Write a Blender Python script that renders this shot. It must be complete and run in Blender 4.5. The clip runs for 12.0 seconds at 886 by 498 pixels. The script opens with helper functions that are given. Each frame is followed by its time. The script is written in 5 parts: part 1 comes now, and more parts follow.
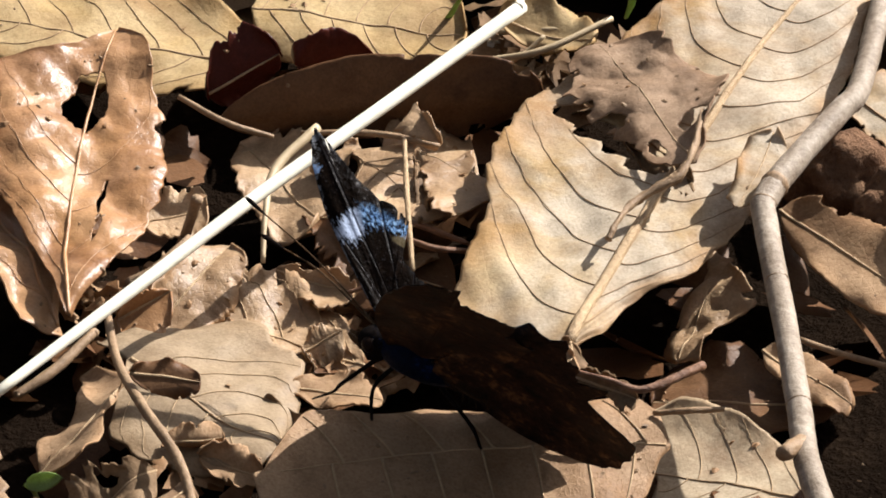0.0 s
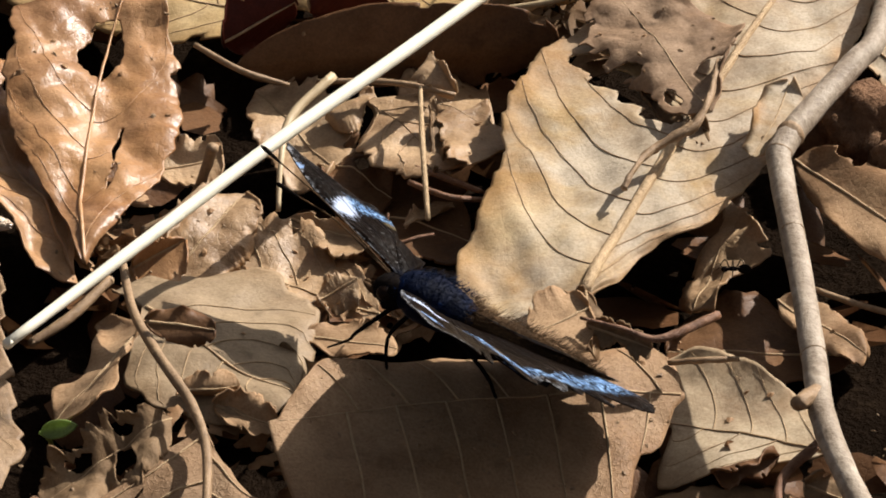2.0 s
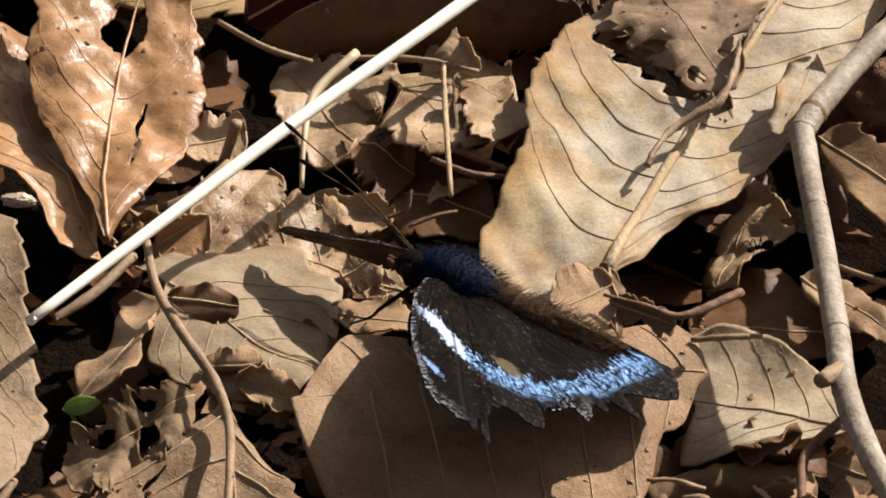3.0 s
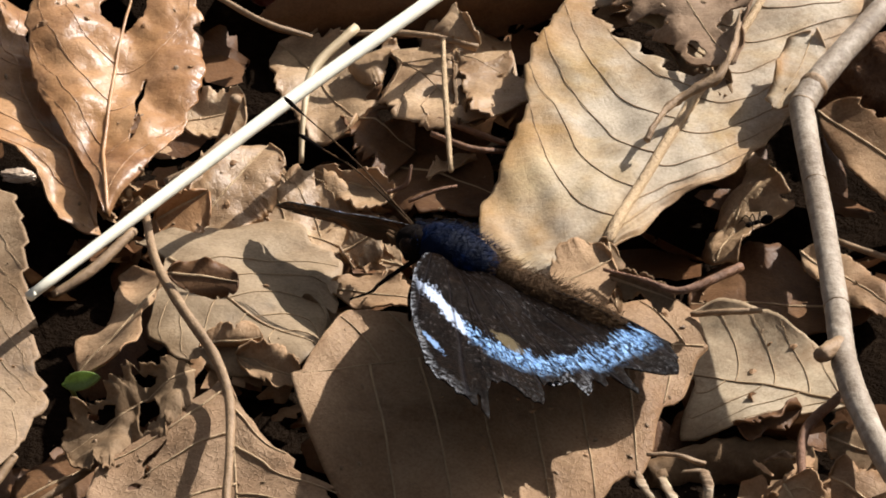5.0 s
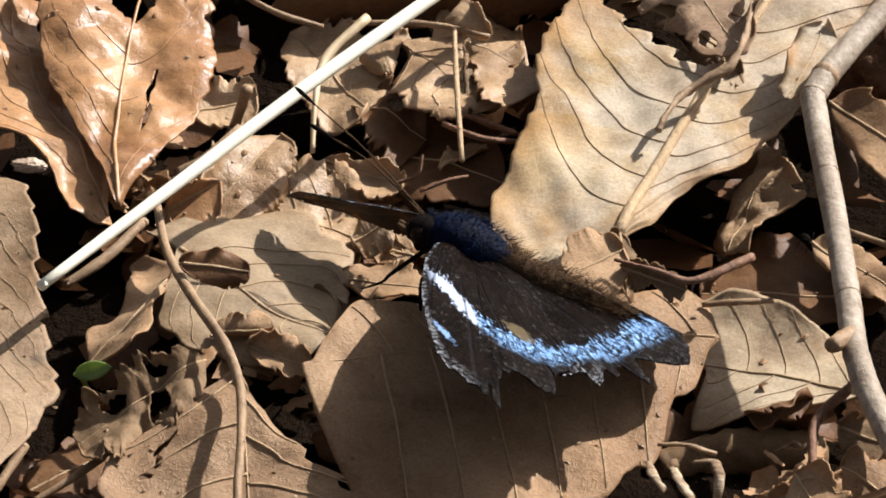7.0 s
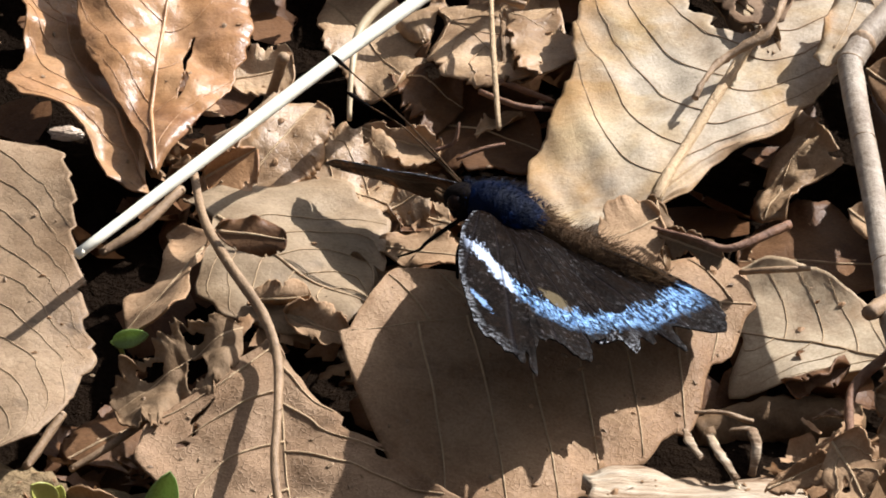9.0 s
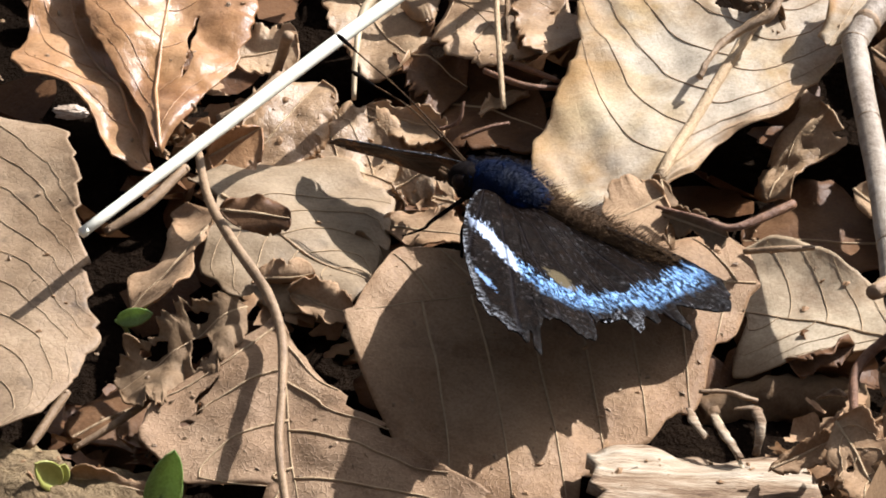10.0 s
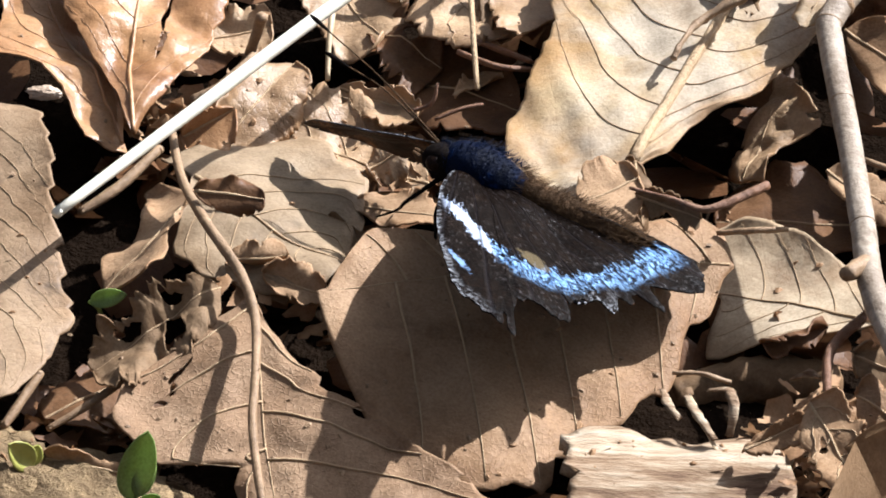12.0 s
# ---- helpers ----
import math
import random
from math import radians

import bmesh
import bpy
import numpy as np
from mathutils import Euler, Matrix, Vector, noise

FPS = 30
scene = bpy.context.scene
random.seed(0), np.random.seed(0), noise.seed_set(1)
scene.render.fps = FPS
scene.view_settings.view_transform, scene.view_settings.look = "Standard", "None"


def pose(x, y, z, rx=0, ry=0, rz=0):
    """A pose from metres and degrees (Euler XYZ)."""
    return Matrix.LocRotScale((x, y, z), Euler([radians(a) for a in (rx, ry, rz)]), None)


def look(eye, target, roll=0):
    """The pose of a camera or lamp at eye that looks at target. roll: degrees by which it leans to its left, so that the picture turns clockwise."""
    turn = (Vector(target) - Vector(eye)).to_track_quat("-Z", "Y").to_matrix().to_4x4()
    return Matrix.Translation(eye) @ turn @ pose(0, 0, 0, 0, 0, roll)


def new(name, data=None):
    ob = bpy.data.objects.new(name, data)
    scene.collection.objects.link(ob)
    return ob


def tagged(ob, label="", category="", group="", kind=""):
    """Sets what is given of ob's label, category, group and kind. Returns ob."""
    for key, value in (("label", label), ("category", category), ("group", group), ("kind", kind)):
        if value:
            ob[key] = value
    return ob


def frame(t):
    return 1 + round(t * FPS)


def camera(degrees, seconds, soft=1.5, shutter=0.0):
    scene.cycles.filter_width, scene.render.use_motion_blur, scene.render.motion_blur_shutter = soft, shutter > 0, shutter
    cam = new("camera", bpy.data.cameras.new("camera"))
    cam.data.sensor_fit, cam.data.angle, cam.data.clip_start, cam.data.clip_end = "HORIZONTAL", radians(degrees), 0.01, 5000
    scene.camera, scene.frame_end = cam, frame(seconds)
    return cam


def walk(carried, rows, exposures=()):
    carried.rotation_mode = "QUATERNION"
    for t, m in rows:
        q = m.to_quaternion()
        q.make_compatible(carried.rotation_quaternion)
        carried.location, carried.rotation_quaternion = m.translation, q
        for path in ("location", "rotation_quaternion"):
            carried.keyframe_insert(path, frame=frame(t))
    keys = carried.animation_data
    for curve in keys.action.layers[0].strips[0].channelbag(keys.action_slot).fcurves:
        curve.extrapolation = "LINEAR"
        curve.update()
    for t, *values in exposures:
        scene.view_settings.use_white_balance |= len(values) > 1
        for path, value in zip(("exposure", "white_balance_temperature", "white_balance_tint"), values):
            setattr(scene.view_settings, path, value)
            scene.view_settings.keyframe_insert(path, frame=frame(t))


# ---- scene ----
# The camera is held still by hand and only turns a little, looking down at the forest floor.
EYE = (0.0, -0.491491, 0.344146)
cam = camera(10.0, 12.0, soft=1.85)
ROWS = [
    (0.0, 56.1737, -0.0883, -0.5164),
    (0.5, 56.1356, -0.3184, -0.4704),
    (1.0, 56.0002, -0.2664, -0.4515),
    (1.5, 55.7772, -0.2348, -0.3721),
    (2.0, 55.5949, -0.1286, -0.2799),
    (2.5, 55.4994, -0.0332, -0.1690),
    (3.0, 55.3320, -0.0275, -0.0306),
    (3.5, 55.1372, 0.0268, -0.0174),
    (5.5, 55.0471, 0.0061, -0.0814),
    (6.0, 55.0581, -0.0358, -0.0354),
    (6.5, 55.0000, -0.0000, 0.0000),
    (8.5, 54.7214, 0.2817, 0.2942),
    (9.0, 54.5726, 0.3411, 0.3709),
    (9.5, 54.4176, 0.3578, 0.4317),
    (10.0, 54.3359, 0.3226, 0.4449),
    (10.5, 54.1991, 0.3389, 0.3060),
    (11.0, 54.1267, 0.2195, 0.3331),
    (11.5, 54.1186, 0.0877, 0.3032),
    (12.0, 54.1217, 0.1032, 0.2360),
]
walk(cam, [(t, pose(*EYE, rx, ry, rz)) for t, rx, ry, rz in ROWS], exposures=[(0.0, 1.05, 6180, 10), (0.5, 0.86, 6320, 10), (1.0, 0.72, 6370, 10), (1.5, 0.78, 6470, 10), (2.0, 0.76, 6520, 10), (3.0, 0.80, 6380, 10), (3.5, 0.88, 6330, 10), (5.5, 0.84, 6280, 10), (6.0, 0.84, 6280, 10), (6.5, 0.95, 6230, 10), (8.5, 1.04, 6030, 10), (9.5, 1.14, 5880, 10), (12.0, 1.30, 5730, 10)])

# ---- light: low clear sun from behind and to one side, blue sky ----
SUN_ELEVATION, SUN_AZIMUTH = 38.5, 52.0   # degrees; azimuth from +y towards +x
world = bpy.data.worlds.new("sky")
scene.world = world
world.use_nodes = True
wn = world.node_tree
sky = wn.nodes.new("ShaderNodeTexSky")
sky.sky_type, sky.sun_disc = "NISHITA", False
sky.sun_elevation, sky.sun_rotation = radians(SUN_ELEVATION), radians(SUN_AZIMUTH)
sky.air_density, sky.dust_density, sky.ozone_density = 0.8, 4.0, 0.5
pale = wn.nodes.new("ShaderNodeHueSaturation")   # hazy light under thin trees, less blue than open sky
pale.inputs["Saturation"].default_value = 0.35
wn.links.new(sky.outputs["Color"], pale.inputs["Color"])
wn.links.new(pale.outputs["Color"], wn.nodes["Background"].inputs["Color"])
wn.nodes["Background"].inputs["Strength"].default_value = 0.05
sun = new("sun", bpy.data.lights.new("sun", "SUN"))
sun.data.energy, sun.data.angle, sun.data.color = 5.0, radians(0.55), (1.0, 0.95, 0.88)
az, el = radians(SUN_AZIMUTH), radians(SUN_ELEVATION)
sun_way = Vector((math.sin(az) * math.cos(el), math.cos(az) * math.cos(el), math.sin(el)))
sun.matrix_world = look(sun_way * 3, (0, 0, 0))

MM = 0.001


# ---- materials ----
class Nodes:
    """A small builder for node materials."""

    def __init__(self, name):
        self.mat = bpy.data.materials.new(name)
        self.mat.use_nodes = True
        self.tree = self.mat.node_tree
        self.bsdf = self.tree.nodes["Principled BSDF"]
        self.out = self.tree.nodes["Material Output"]

    def add(self, kind, **sets):
        n = self.tree.nodes.new("ShaderNode" + kind)
        for key, value in sets.items():
            if key in n.inputs:
                n.inputs[key].default_value = value
            elif key == "operation":
                n.operation = value
            elif key == "data_type":
                n.data_type = value
            elif key == "blend_type":
                n.blend_type = value
            elif key == "feature":
                n.feature = value
        return n

    def link(self, a, b):
        self.tree.links.new(a, b)

    def math(self, op, a, b=None):
        n = self.add("Math", operation=op)
        for i, v in enumerate((a, b)):
            if v is None:
                continue
            if isinstance(v, (int, float)):
                n.inputs[i].default_value = v
            else:
                self.link(v, n.inputs[i])
        return n.outputs[0]

    def ramp(self, fac, stops):
        n = self.add("ValToRGB")
        el = n.color_ramp.elements
        while len(el) < len(stops):
            el.new(0.5)
        for e, (at, c) in zip(el, stops):
            e.position, e.color = at, (*c, 1)
        self.link(fac, n.inputs["Fac"])
        return n.outputs["Color"]

    def noise(self, scale, detail=4.0, rough=0.6, vec=None, dist=0.0):
        n = self.add("TexNoise", Scale=scale, Detail=detail, Roughness=rough, Distortion=dist)
        if vec is not None:
            self.link(vec, n.inputs["Vector"])
        return n.outputs["Fac"]

    def mix(self, fac, a, b, mode="MIX"):
        n = self.add("Mix", data_type="RGBA", blend_type=mode)
        for socket, v in ((n.inputs["Factor"], fac), (n.inputs[6], a), (n.inputs[7], b)):
            if isinstance(v, (int, float)):
                socket.default_value = v
            elif isinstance(v, tuple):
                socket.default_value = (*v, 1)
            else:
                self.link(v, socket)
        return n.outputs[2]

    def bump(self, height, strength, distance):
        n = self.add("Bump", Strength=strength, Distance=distance)
        self.link(height, n.inputs["Height"])
        self.link(n.outputs["Normal"], self.bsdf.inputs["Normal"])
        return n

    def finish(self, color, rough, spec=0.5, metal=0.0):
        for name, v in (("Base Color", color), ("Roughness", rough), ("Specular IOR Level", spec), ("Metallic", metal)):
            s = self.bsdf.inputs[name]
            if isinstance(v, tuple):
                s.default_value = (*v, 1)
            elif isinstance(v, (int, float)):
                s.default_value = v
            else:
                self.link(v, s)
        return self.mat


def leaf_material(name, pale, mid, dark, rough=0.55, nets=0.35, spec=0.16, veins=9.0, slope=0.3, thin=0.22, vein_dark=0.35, spots=0.35, blotch=0.0, margin=0.3, relief=0.6):
    """Dry leaf: mottled blade, darker side veins, fine net of veinlets, stains; a little light comes through."""
    n = Nodes(name)
    co = n.add("TexCoord")
    ob = co.outputs["Object"]
    info = n.add("ObjectInfo")
    shift = n.add("VectorMath", operation="ADD")
    n.link(ob, shift.inputs[0])
    n.link(info.outputs["Random"], shift.inputs[1])
    v = shift.outputs[0]
    big = n.noise(70.0, 5.0, 0.6, v, 0.6)
    fine = n.noise(900.0, 5.0, 0.7, v)
    base = n.ramp(big, [(0.34, dark), (0.47, mid), (0.60, pale)])
    base = n.mix(0.35, base, n.ramp(fine, [(0.25, dark), (0.75, pale)]))
    sep = n.add("SeparateXYZ")
    n.link(co.outputs["UV"], sep.inputs[0])
    k = n.math("MULTIPLY", n.math("ABSOLUTE", n.math("SUBTRACT", sep.outputs[1], 0.5)), 2.0)
    phase = n.math("MULTIPLY", n.math("SUBTRACT", sep.outputs[0], n.math("MULTIPLY", k, slope)), veins)
    off = n.math("ABSOLUTE", n.math("SUBTRACT", n.math("FRACT", phase), 0.5))
    vein = n.ramp(off, [(0.0, (1, 1, 1)), (0.045, (0, 0, 0))])
    net = n.add("TexVoronoi", feature="DISTANCE_TO_EDGE", Scale=950.0 if nets <= 1 else 1150.0)
    warp = n.add("TexNoise", Scale=500.0, Detail=2.0)
    n.link(v, warp.inputs["Vector"])
    bent = n.add("VectorMath", operation="MULTIPLY_ADD")
    n.link(warp.outputs["Color"], bent.inputs[0])
    bent.inputs[1].default_value = (0.0016,) * 3 if nets <= 1 else (0.0024,) * 3
    n.link(v, bent.inputs[2])
    n.link(bent.outputs[0], net.inputs["Vector"])
    netline = n.ramp(net.outputs["Distance"], [(0.0, (1, 1, 1)), (0.09 if nets <= 1 else 0.075, (0, 0, 0))])
    base = n.mix(n.math("MULTIPLY", vein, vein_dark * 0.15), base, dark)
    base = n.mix(n.math("MULTIPLY", netline, 0.2 * nets if nets <= 1 else 0.0), base, dark)
    if nets > 1:
        base = n.mix(n.math("MULTIPLY", netline, 0.16), base, pale)
    if blotch:
        base = n.mix(n.math("MULTIPLY", n.ramp(n.noise(55.0, 4.0, 0.65, v, 0.8), [(0.36, (0, 0, 0)), (0.54, (1, 1, 1))]), blotch), base, (0.56, 0.485, 0.39))
    rim = n.ramp(n.math("ADD", k, n.math("MULTIPLY", n.math("SUBTRACT", n.noise(150.0, 4.0, 0.6, v), 0.5), 0.9)), [(0.62, (0, 0, 0)), (1.0, (1, 1, 1))])
    base = n.mix(n.math("MULTIPLY", rim, margin), base, tuple(c * w for c, w in zip(mid, (0.85, 0.68, 0.5))))
    grain = n.ramp(n.noise(2600.0, 3.0, 0.7, v), [(0.32, (0.62, 0.58, 0.54)), (0.6, (1.06, 1.06, 1.06))])
    base = n.mix(0.55, base, grain, "MULTIPLY")
    patch = n.ramp(n.noise(34.0, 5.0, 0.7, v, 1.2), [(0.36, (0.70, 0.62, 0.54)), (0.52, (1.0, 1.0, 1.0))])
    base = n.mix(0.7, base, patch, "MULTIPLY")
    stain = n.ramp(n.noise(260.0, 3.0, 0.5, v), [(0.62, (0, 0, 0)), (0.72, (1, 1, 1))])
    base = n.mix(n.math("MULTIPLY", stain, spots), base, tuple(c * 0.45 for c in dark))
    h = n.math("ADD", n.math("MULTIPLY", n.noise(320.0, 4.0, 0.6, v), 1.2), n.math("MULTIPLY", fine, 0.35))
    h = n.math("SUBTRACT", h, n.math("MULTIPLY", vein, 0.05))
    h = n.math("SUBTRACT", h, n.math("MULTIPLY", netline, 0.25 * nets if nets <= 1 else -0.16))
    n.bump(h, relief, 0.0003)
    mat = n.finish(base, n.math("ADD", n.math("MULTIPLY", big, 0.25), rough - 0.12), spec)
    glow = n.add("BsdfTranslucent")
    n.link(base, glow.inputs["Color"])
    mixed = n.add("MixShader")
    mixed.inputs[0].default_value = thin
    n.link(n.bsdf.outputs[0], mixed.inputs[1])
    n.link(glow.outputs[0], mixed.inputs[2])
    n.link(mixed.outputs[0], n.out.inputs["Surface"])
    return mat


def rough_material(name, stops, scale, fine_scale, rough=0.8, spec=0.25, relief=0.0008, strength=0.7, stretch=None):
    n = Nodes(name)
    co = n.add("TexCoord")
    v = co.outputs["Object"]
    if stretch:
        m = n.add("Mapping")
        m.inputs["Scale"].default_value = stretch
        n.link(v, m.inputs["Vector"])
        v = m.outputs[0]
    a = n.noise(scale, 6.0, 0.65, v, 0.4)
    b = n.noise(fine_scale, 5.0, 0.7, v)
    col = n.ramp(n.math("ADD", n.math("MULTIPLY", a, 0.6), n.math("MULTIPLY", b, 0.4)), stops)
    n.bump(n.math("ADD", a, n.math("MULTIPLY", b, 0.6)), strength, relief)
    return n.finish(col, rough, spec)


M_PALE = leaf_material("leaf_pale_ochre", (0.57, 0.43, 0.245), (0.46, 0.31, 0.15), (0.30, 0.172, 0.066), veins=9.5, slope=0.42, thin=0.25, vein_dark=0.42, spots=0.25, blotch=0.75, margin=0.65)
M_TAN = leaf_material("leaf_tan", (0.47, 0.310, 0.179), (0.38, 0.244, 0.138), (0.205, 0.115, 0.060), veins=8.0, slope=0.3, thin=0.18, rough=0.62, nets=0.45, relief=0.65)
M_BROAD = leaf_material("leaf_tan_veined", (0.43, 0.282, 0.165), (0.35, 0.224, 0.128), (0.20, 0.115, 0.060), veins=8.0, slope=0.3, thin=0.18, rough=0.6, nets=2.0, relief=0.8)
M_NET = leaf_material("leaf_underside_net", (0.41, 0.272, 0.165), (0.33, 0.212, 0.126), (0.18, 0.107, 0.059), veins=8.0, thin=0.15, rough=0.65, relief=0.9, nets=2.6, margin=0.2)
M_OLIVE = leaf_material("leaf_old_grey", (0.39, 0.272, 0.165), (0.31, 0.210, 0.123), (0.16, 0.103, 0.059), thin=0.15, rough=0.6, nets=0.5, spots=0.6, spec=0.3)
M_CREAM = leaf_material("leaf_cream", (0.60, 0.495, 0.355), (0.50, 0.39, 0.26), (0.30, 0.20, 0.12), thin=0.2, rough=0.6, nets=0.25, spots=0.15)
M_GREY = leaf_material("leaf_grey_brown", (0.37, 0.272, 0.169), (0.29, 0.210, 0.128), (0.16, 0.105, 0.060), veins=8.0, slope=0.3, thin=0.16, rough=0.55, spec=0.3)
M_GLOSS = leaf_material("leaf_glossy_orange", (0.47, 0.255, 0.11), (0.37, 0.185, 0.074), (0.23, 0.10, 0.04), rough=0.36, spec=0.32, veins=6.0, slope=0.35, thin=0.15, relief=0.55, margin=0.15, blotch=0.08)
M_PINK = leaf_material("leaf_pinkish_tan", (0.56, 0.385, 0.226), (0.44, 0.29, 0.161), (0.24, 0.14, 0.070), thin=0.2, rough=0.5, spec=0.45, relief=1.0)
# Dark brown leaves; its darkness also stands in for shade on covered leaves and bits.
M_DARK = leaf_material("leaf_dark_brown_and_shade", (0.20, 0.105, 0.05), (0.14, 0.07, 0.032), (0.07, 0.035, 0.018), rough=0.5, thin=0.12)
M_RED = leaf_material("leaf_dark_red", (0.13, 0.027, 0.014), (0.08, 0.016, 0.01), (0.06, 0.015, 0.01), rough=0.4, thin=0.2)
M_BROWN = leaf_material("leaf_crumbling_brown", (0.30, 0.20, 0.115), (0.22, 0.142, 0.078), (0.10, 0.06, 0.033), rough=0.7, thin=0.15, spots=0.5)
M_OCHRE = leaf_material("leaf_ochre", (0.56, 0.41, 0.20), (0.46, 0.31, 0.13), (0.32, 0.19, 0.07), veins=7.0, slope=0.35, thin=0.25, spots=0.3, blotch=0.15, margin=0.5)
M_TORN = leaf_material("leaf_torn_brown", (0.40, 0.275, 0.18), (0.29, 0.19, 0.12), (0.12, 0.07, 0.04), rough=0.65, thin=0.15, spots=0.5)
M_VEIN = rough_material("vein_tan", [(0.3, (0.30, 0.19, 0.10)), (0.7, (0.50, 0.36, 0.21))], 300, 1500, 0.6)
M_VEIN_DARK = rough_material("vein_brown", [(0.3, (0.27, 0.165, 0.085)), (0.7, (0.42, 0.285, 0.165))], 300, 1500, 0.6)
# Soil coloured almost black so that gaps between leaves look deeply shaded.
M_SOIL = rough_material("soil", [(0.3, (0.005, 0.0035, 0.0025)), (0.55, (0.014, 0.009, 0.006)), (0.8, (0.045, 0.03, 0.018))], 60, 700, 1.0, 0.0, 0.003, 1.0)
M_SAND = rough_material("sandy_soil", [(0.3, (0.08, 0.05, 0.025)), (0.5, (0.19, 0.13, 0.07)), (0.72, (0.42, 0.295, 0.155))], 120, 900, 0.95, 0.15, 0.002, 1.0)
M_STRAW = rough_material("straw_pale", [(0.3, (0.62, 0.57, 0.44)), (0.7, (0.78, 0.74, 0.62))], 120, 900, 0.38, 0.5, 0.0002, 0.4, (1, 1, 1))
M_STRAW_OLD = rough_material("straw_yellow", [(0.3, (0.33, 0.235, 0.13)), (0.7, (0.54, 0.42, 0.26))], 120, 900, 0.5, 0.4, 0.0003, 0.4)
M_BUD = rough_material("bud_pale", [(0.3, (0.34, 0.23, 0.15)), (0.7, (0.58, 0.46, 0.35))], 120, 900, 0.3, 0.6, 0.0002, 0.4)
M_BARK = rough_material("bark_grey", [(0.3, (0.10, 0.062, 0.038)), (0.46, (0.23, 0.175, 0.125)), (0.66, (0.43, 0.36, 0.285))], 130, 900, 0.6, 0.35, 0.0006, 0.7)
M_TWIG = rough_material("twig_brown", [(0.3, (0.13, 0.075, 0.038)), (0.6, (0.29, 0.185, 0.10)), (0.8, (0.42, 0.30, 0.18))], 300, 1500, 0.6, 0.35, 0.0004, 0.7)
M_ROOT = rough_material("root_reddish", [(0.3, (0.08, 0.035, 0.018)), (0.6, (0.20, 0.095, 0.048)), (0.8, (0.32, 0.18, 0.10))], 350, 1500, 0.6, 0.35, 0.0005, 0.9)
M_WOOD = rough_material("weathered_wood", [(0.40, (0.085, 0.042, 0.02)), (0.49, (0.22, 0.14, 0.08)), (0.56, (0.36, 0.27, 0.18)), (0.68, (0.50, 0.42, 0.32))], 120, 620, 0.75, 0.25, 0.001, 0.9, (0.22, 1.5, 1.5))
M_CLOD = rough_material("crumbly_humus", [(0.3, (0.07, 0.035, 0.02)), (0.55, (0.19, 0.105, 0.06)), (0.75, (0.32, 0.20, 0.12))], 220, 900, 0.95, 0.1, 0.0015, 1.0)
M_RIB_GLOSS = rough_material("rib_orange", [(0.3, (0.30, 0.14, 0.055)), (0.7, (0.48, 0.27, 0.12))], 200, 1200, 0.4, 0.6, 0.0004, 0.6)
M_STEM_PINK = rough_material("stem_pink", [(0.3, (0.30, 0.16, 0.11)), (0.7, (0.46, 0.30, 0.22))], 200, 1200, 0.4, 0.4, 0.0003, 0.4)
M_GREEN = leaf_material("fresh_green", (0.40, 0.52, 0.20), (0.28, 0.41, 0.12), (0.15, 0.26, 0.06), rough=0.42, spec=0.4, thin=0.45, nets=0.1, spots=0.0, vein_dark=0.0)
M_YELLOWGREEN = rough_material("seedling_yellow_green", [(0.3, (0.22, 0.22, 0.04)), (0.7, (0.40, 0.38, 0.10))], 200, 1200, 0.4, 0.4, 0.0003, 0.4)


# ---- mesh helpers ----
def part(name, bm, material, parent=None, label=""):
    """Link a bmesh as one mesh object, under a thing or a part if given."""
    mesh = bpy.data.meshes.new(name)
    bm.to_mesh(mesh)
    bm.free()
    for f in mesh.polygons:
        f.use_smooth = True
    if material:
        mesh.materials.append(material)
    ob = new(name, mesh)
    if parent:
        ob.parent = parent
    if label:
        ob["label"] = label
    return ob


def thing(name, label, category, at, group="", kind=""):
    """An Empty at the base of a thing, which carries its parts."""
    ob = new(name)
    ob.empty_display_size = 0.002
    ob.location = at
    return tagged(ob, label, category, group, kind)


def spline(points, steps):
    """Smooth line through the points (Catmull-Rom)."""
    pts = [Vector(q) for q in points]
    pts = [pts[0] * 2 - pts[1]] + pts + [pts[-1] * 2 - pts[-2]]
    out = []
    for i in range(1, len(pts) - 2):
        a, b, c, d = pts[i - 1:i + 3]
        for j in range(steps):
            t = j / steps
            out.append(0.5 * (2 * b + (c - a) * t + (2 * a - 5 * b + 4 * c - d) * t * t + (3 * b - a - 3 * c + d) * t ** 3))
    return out + [pts[-2]]


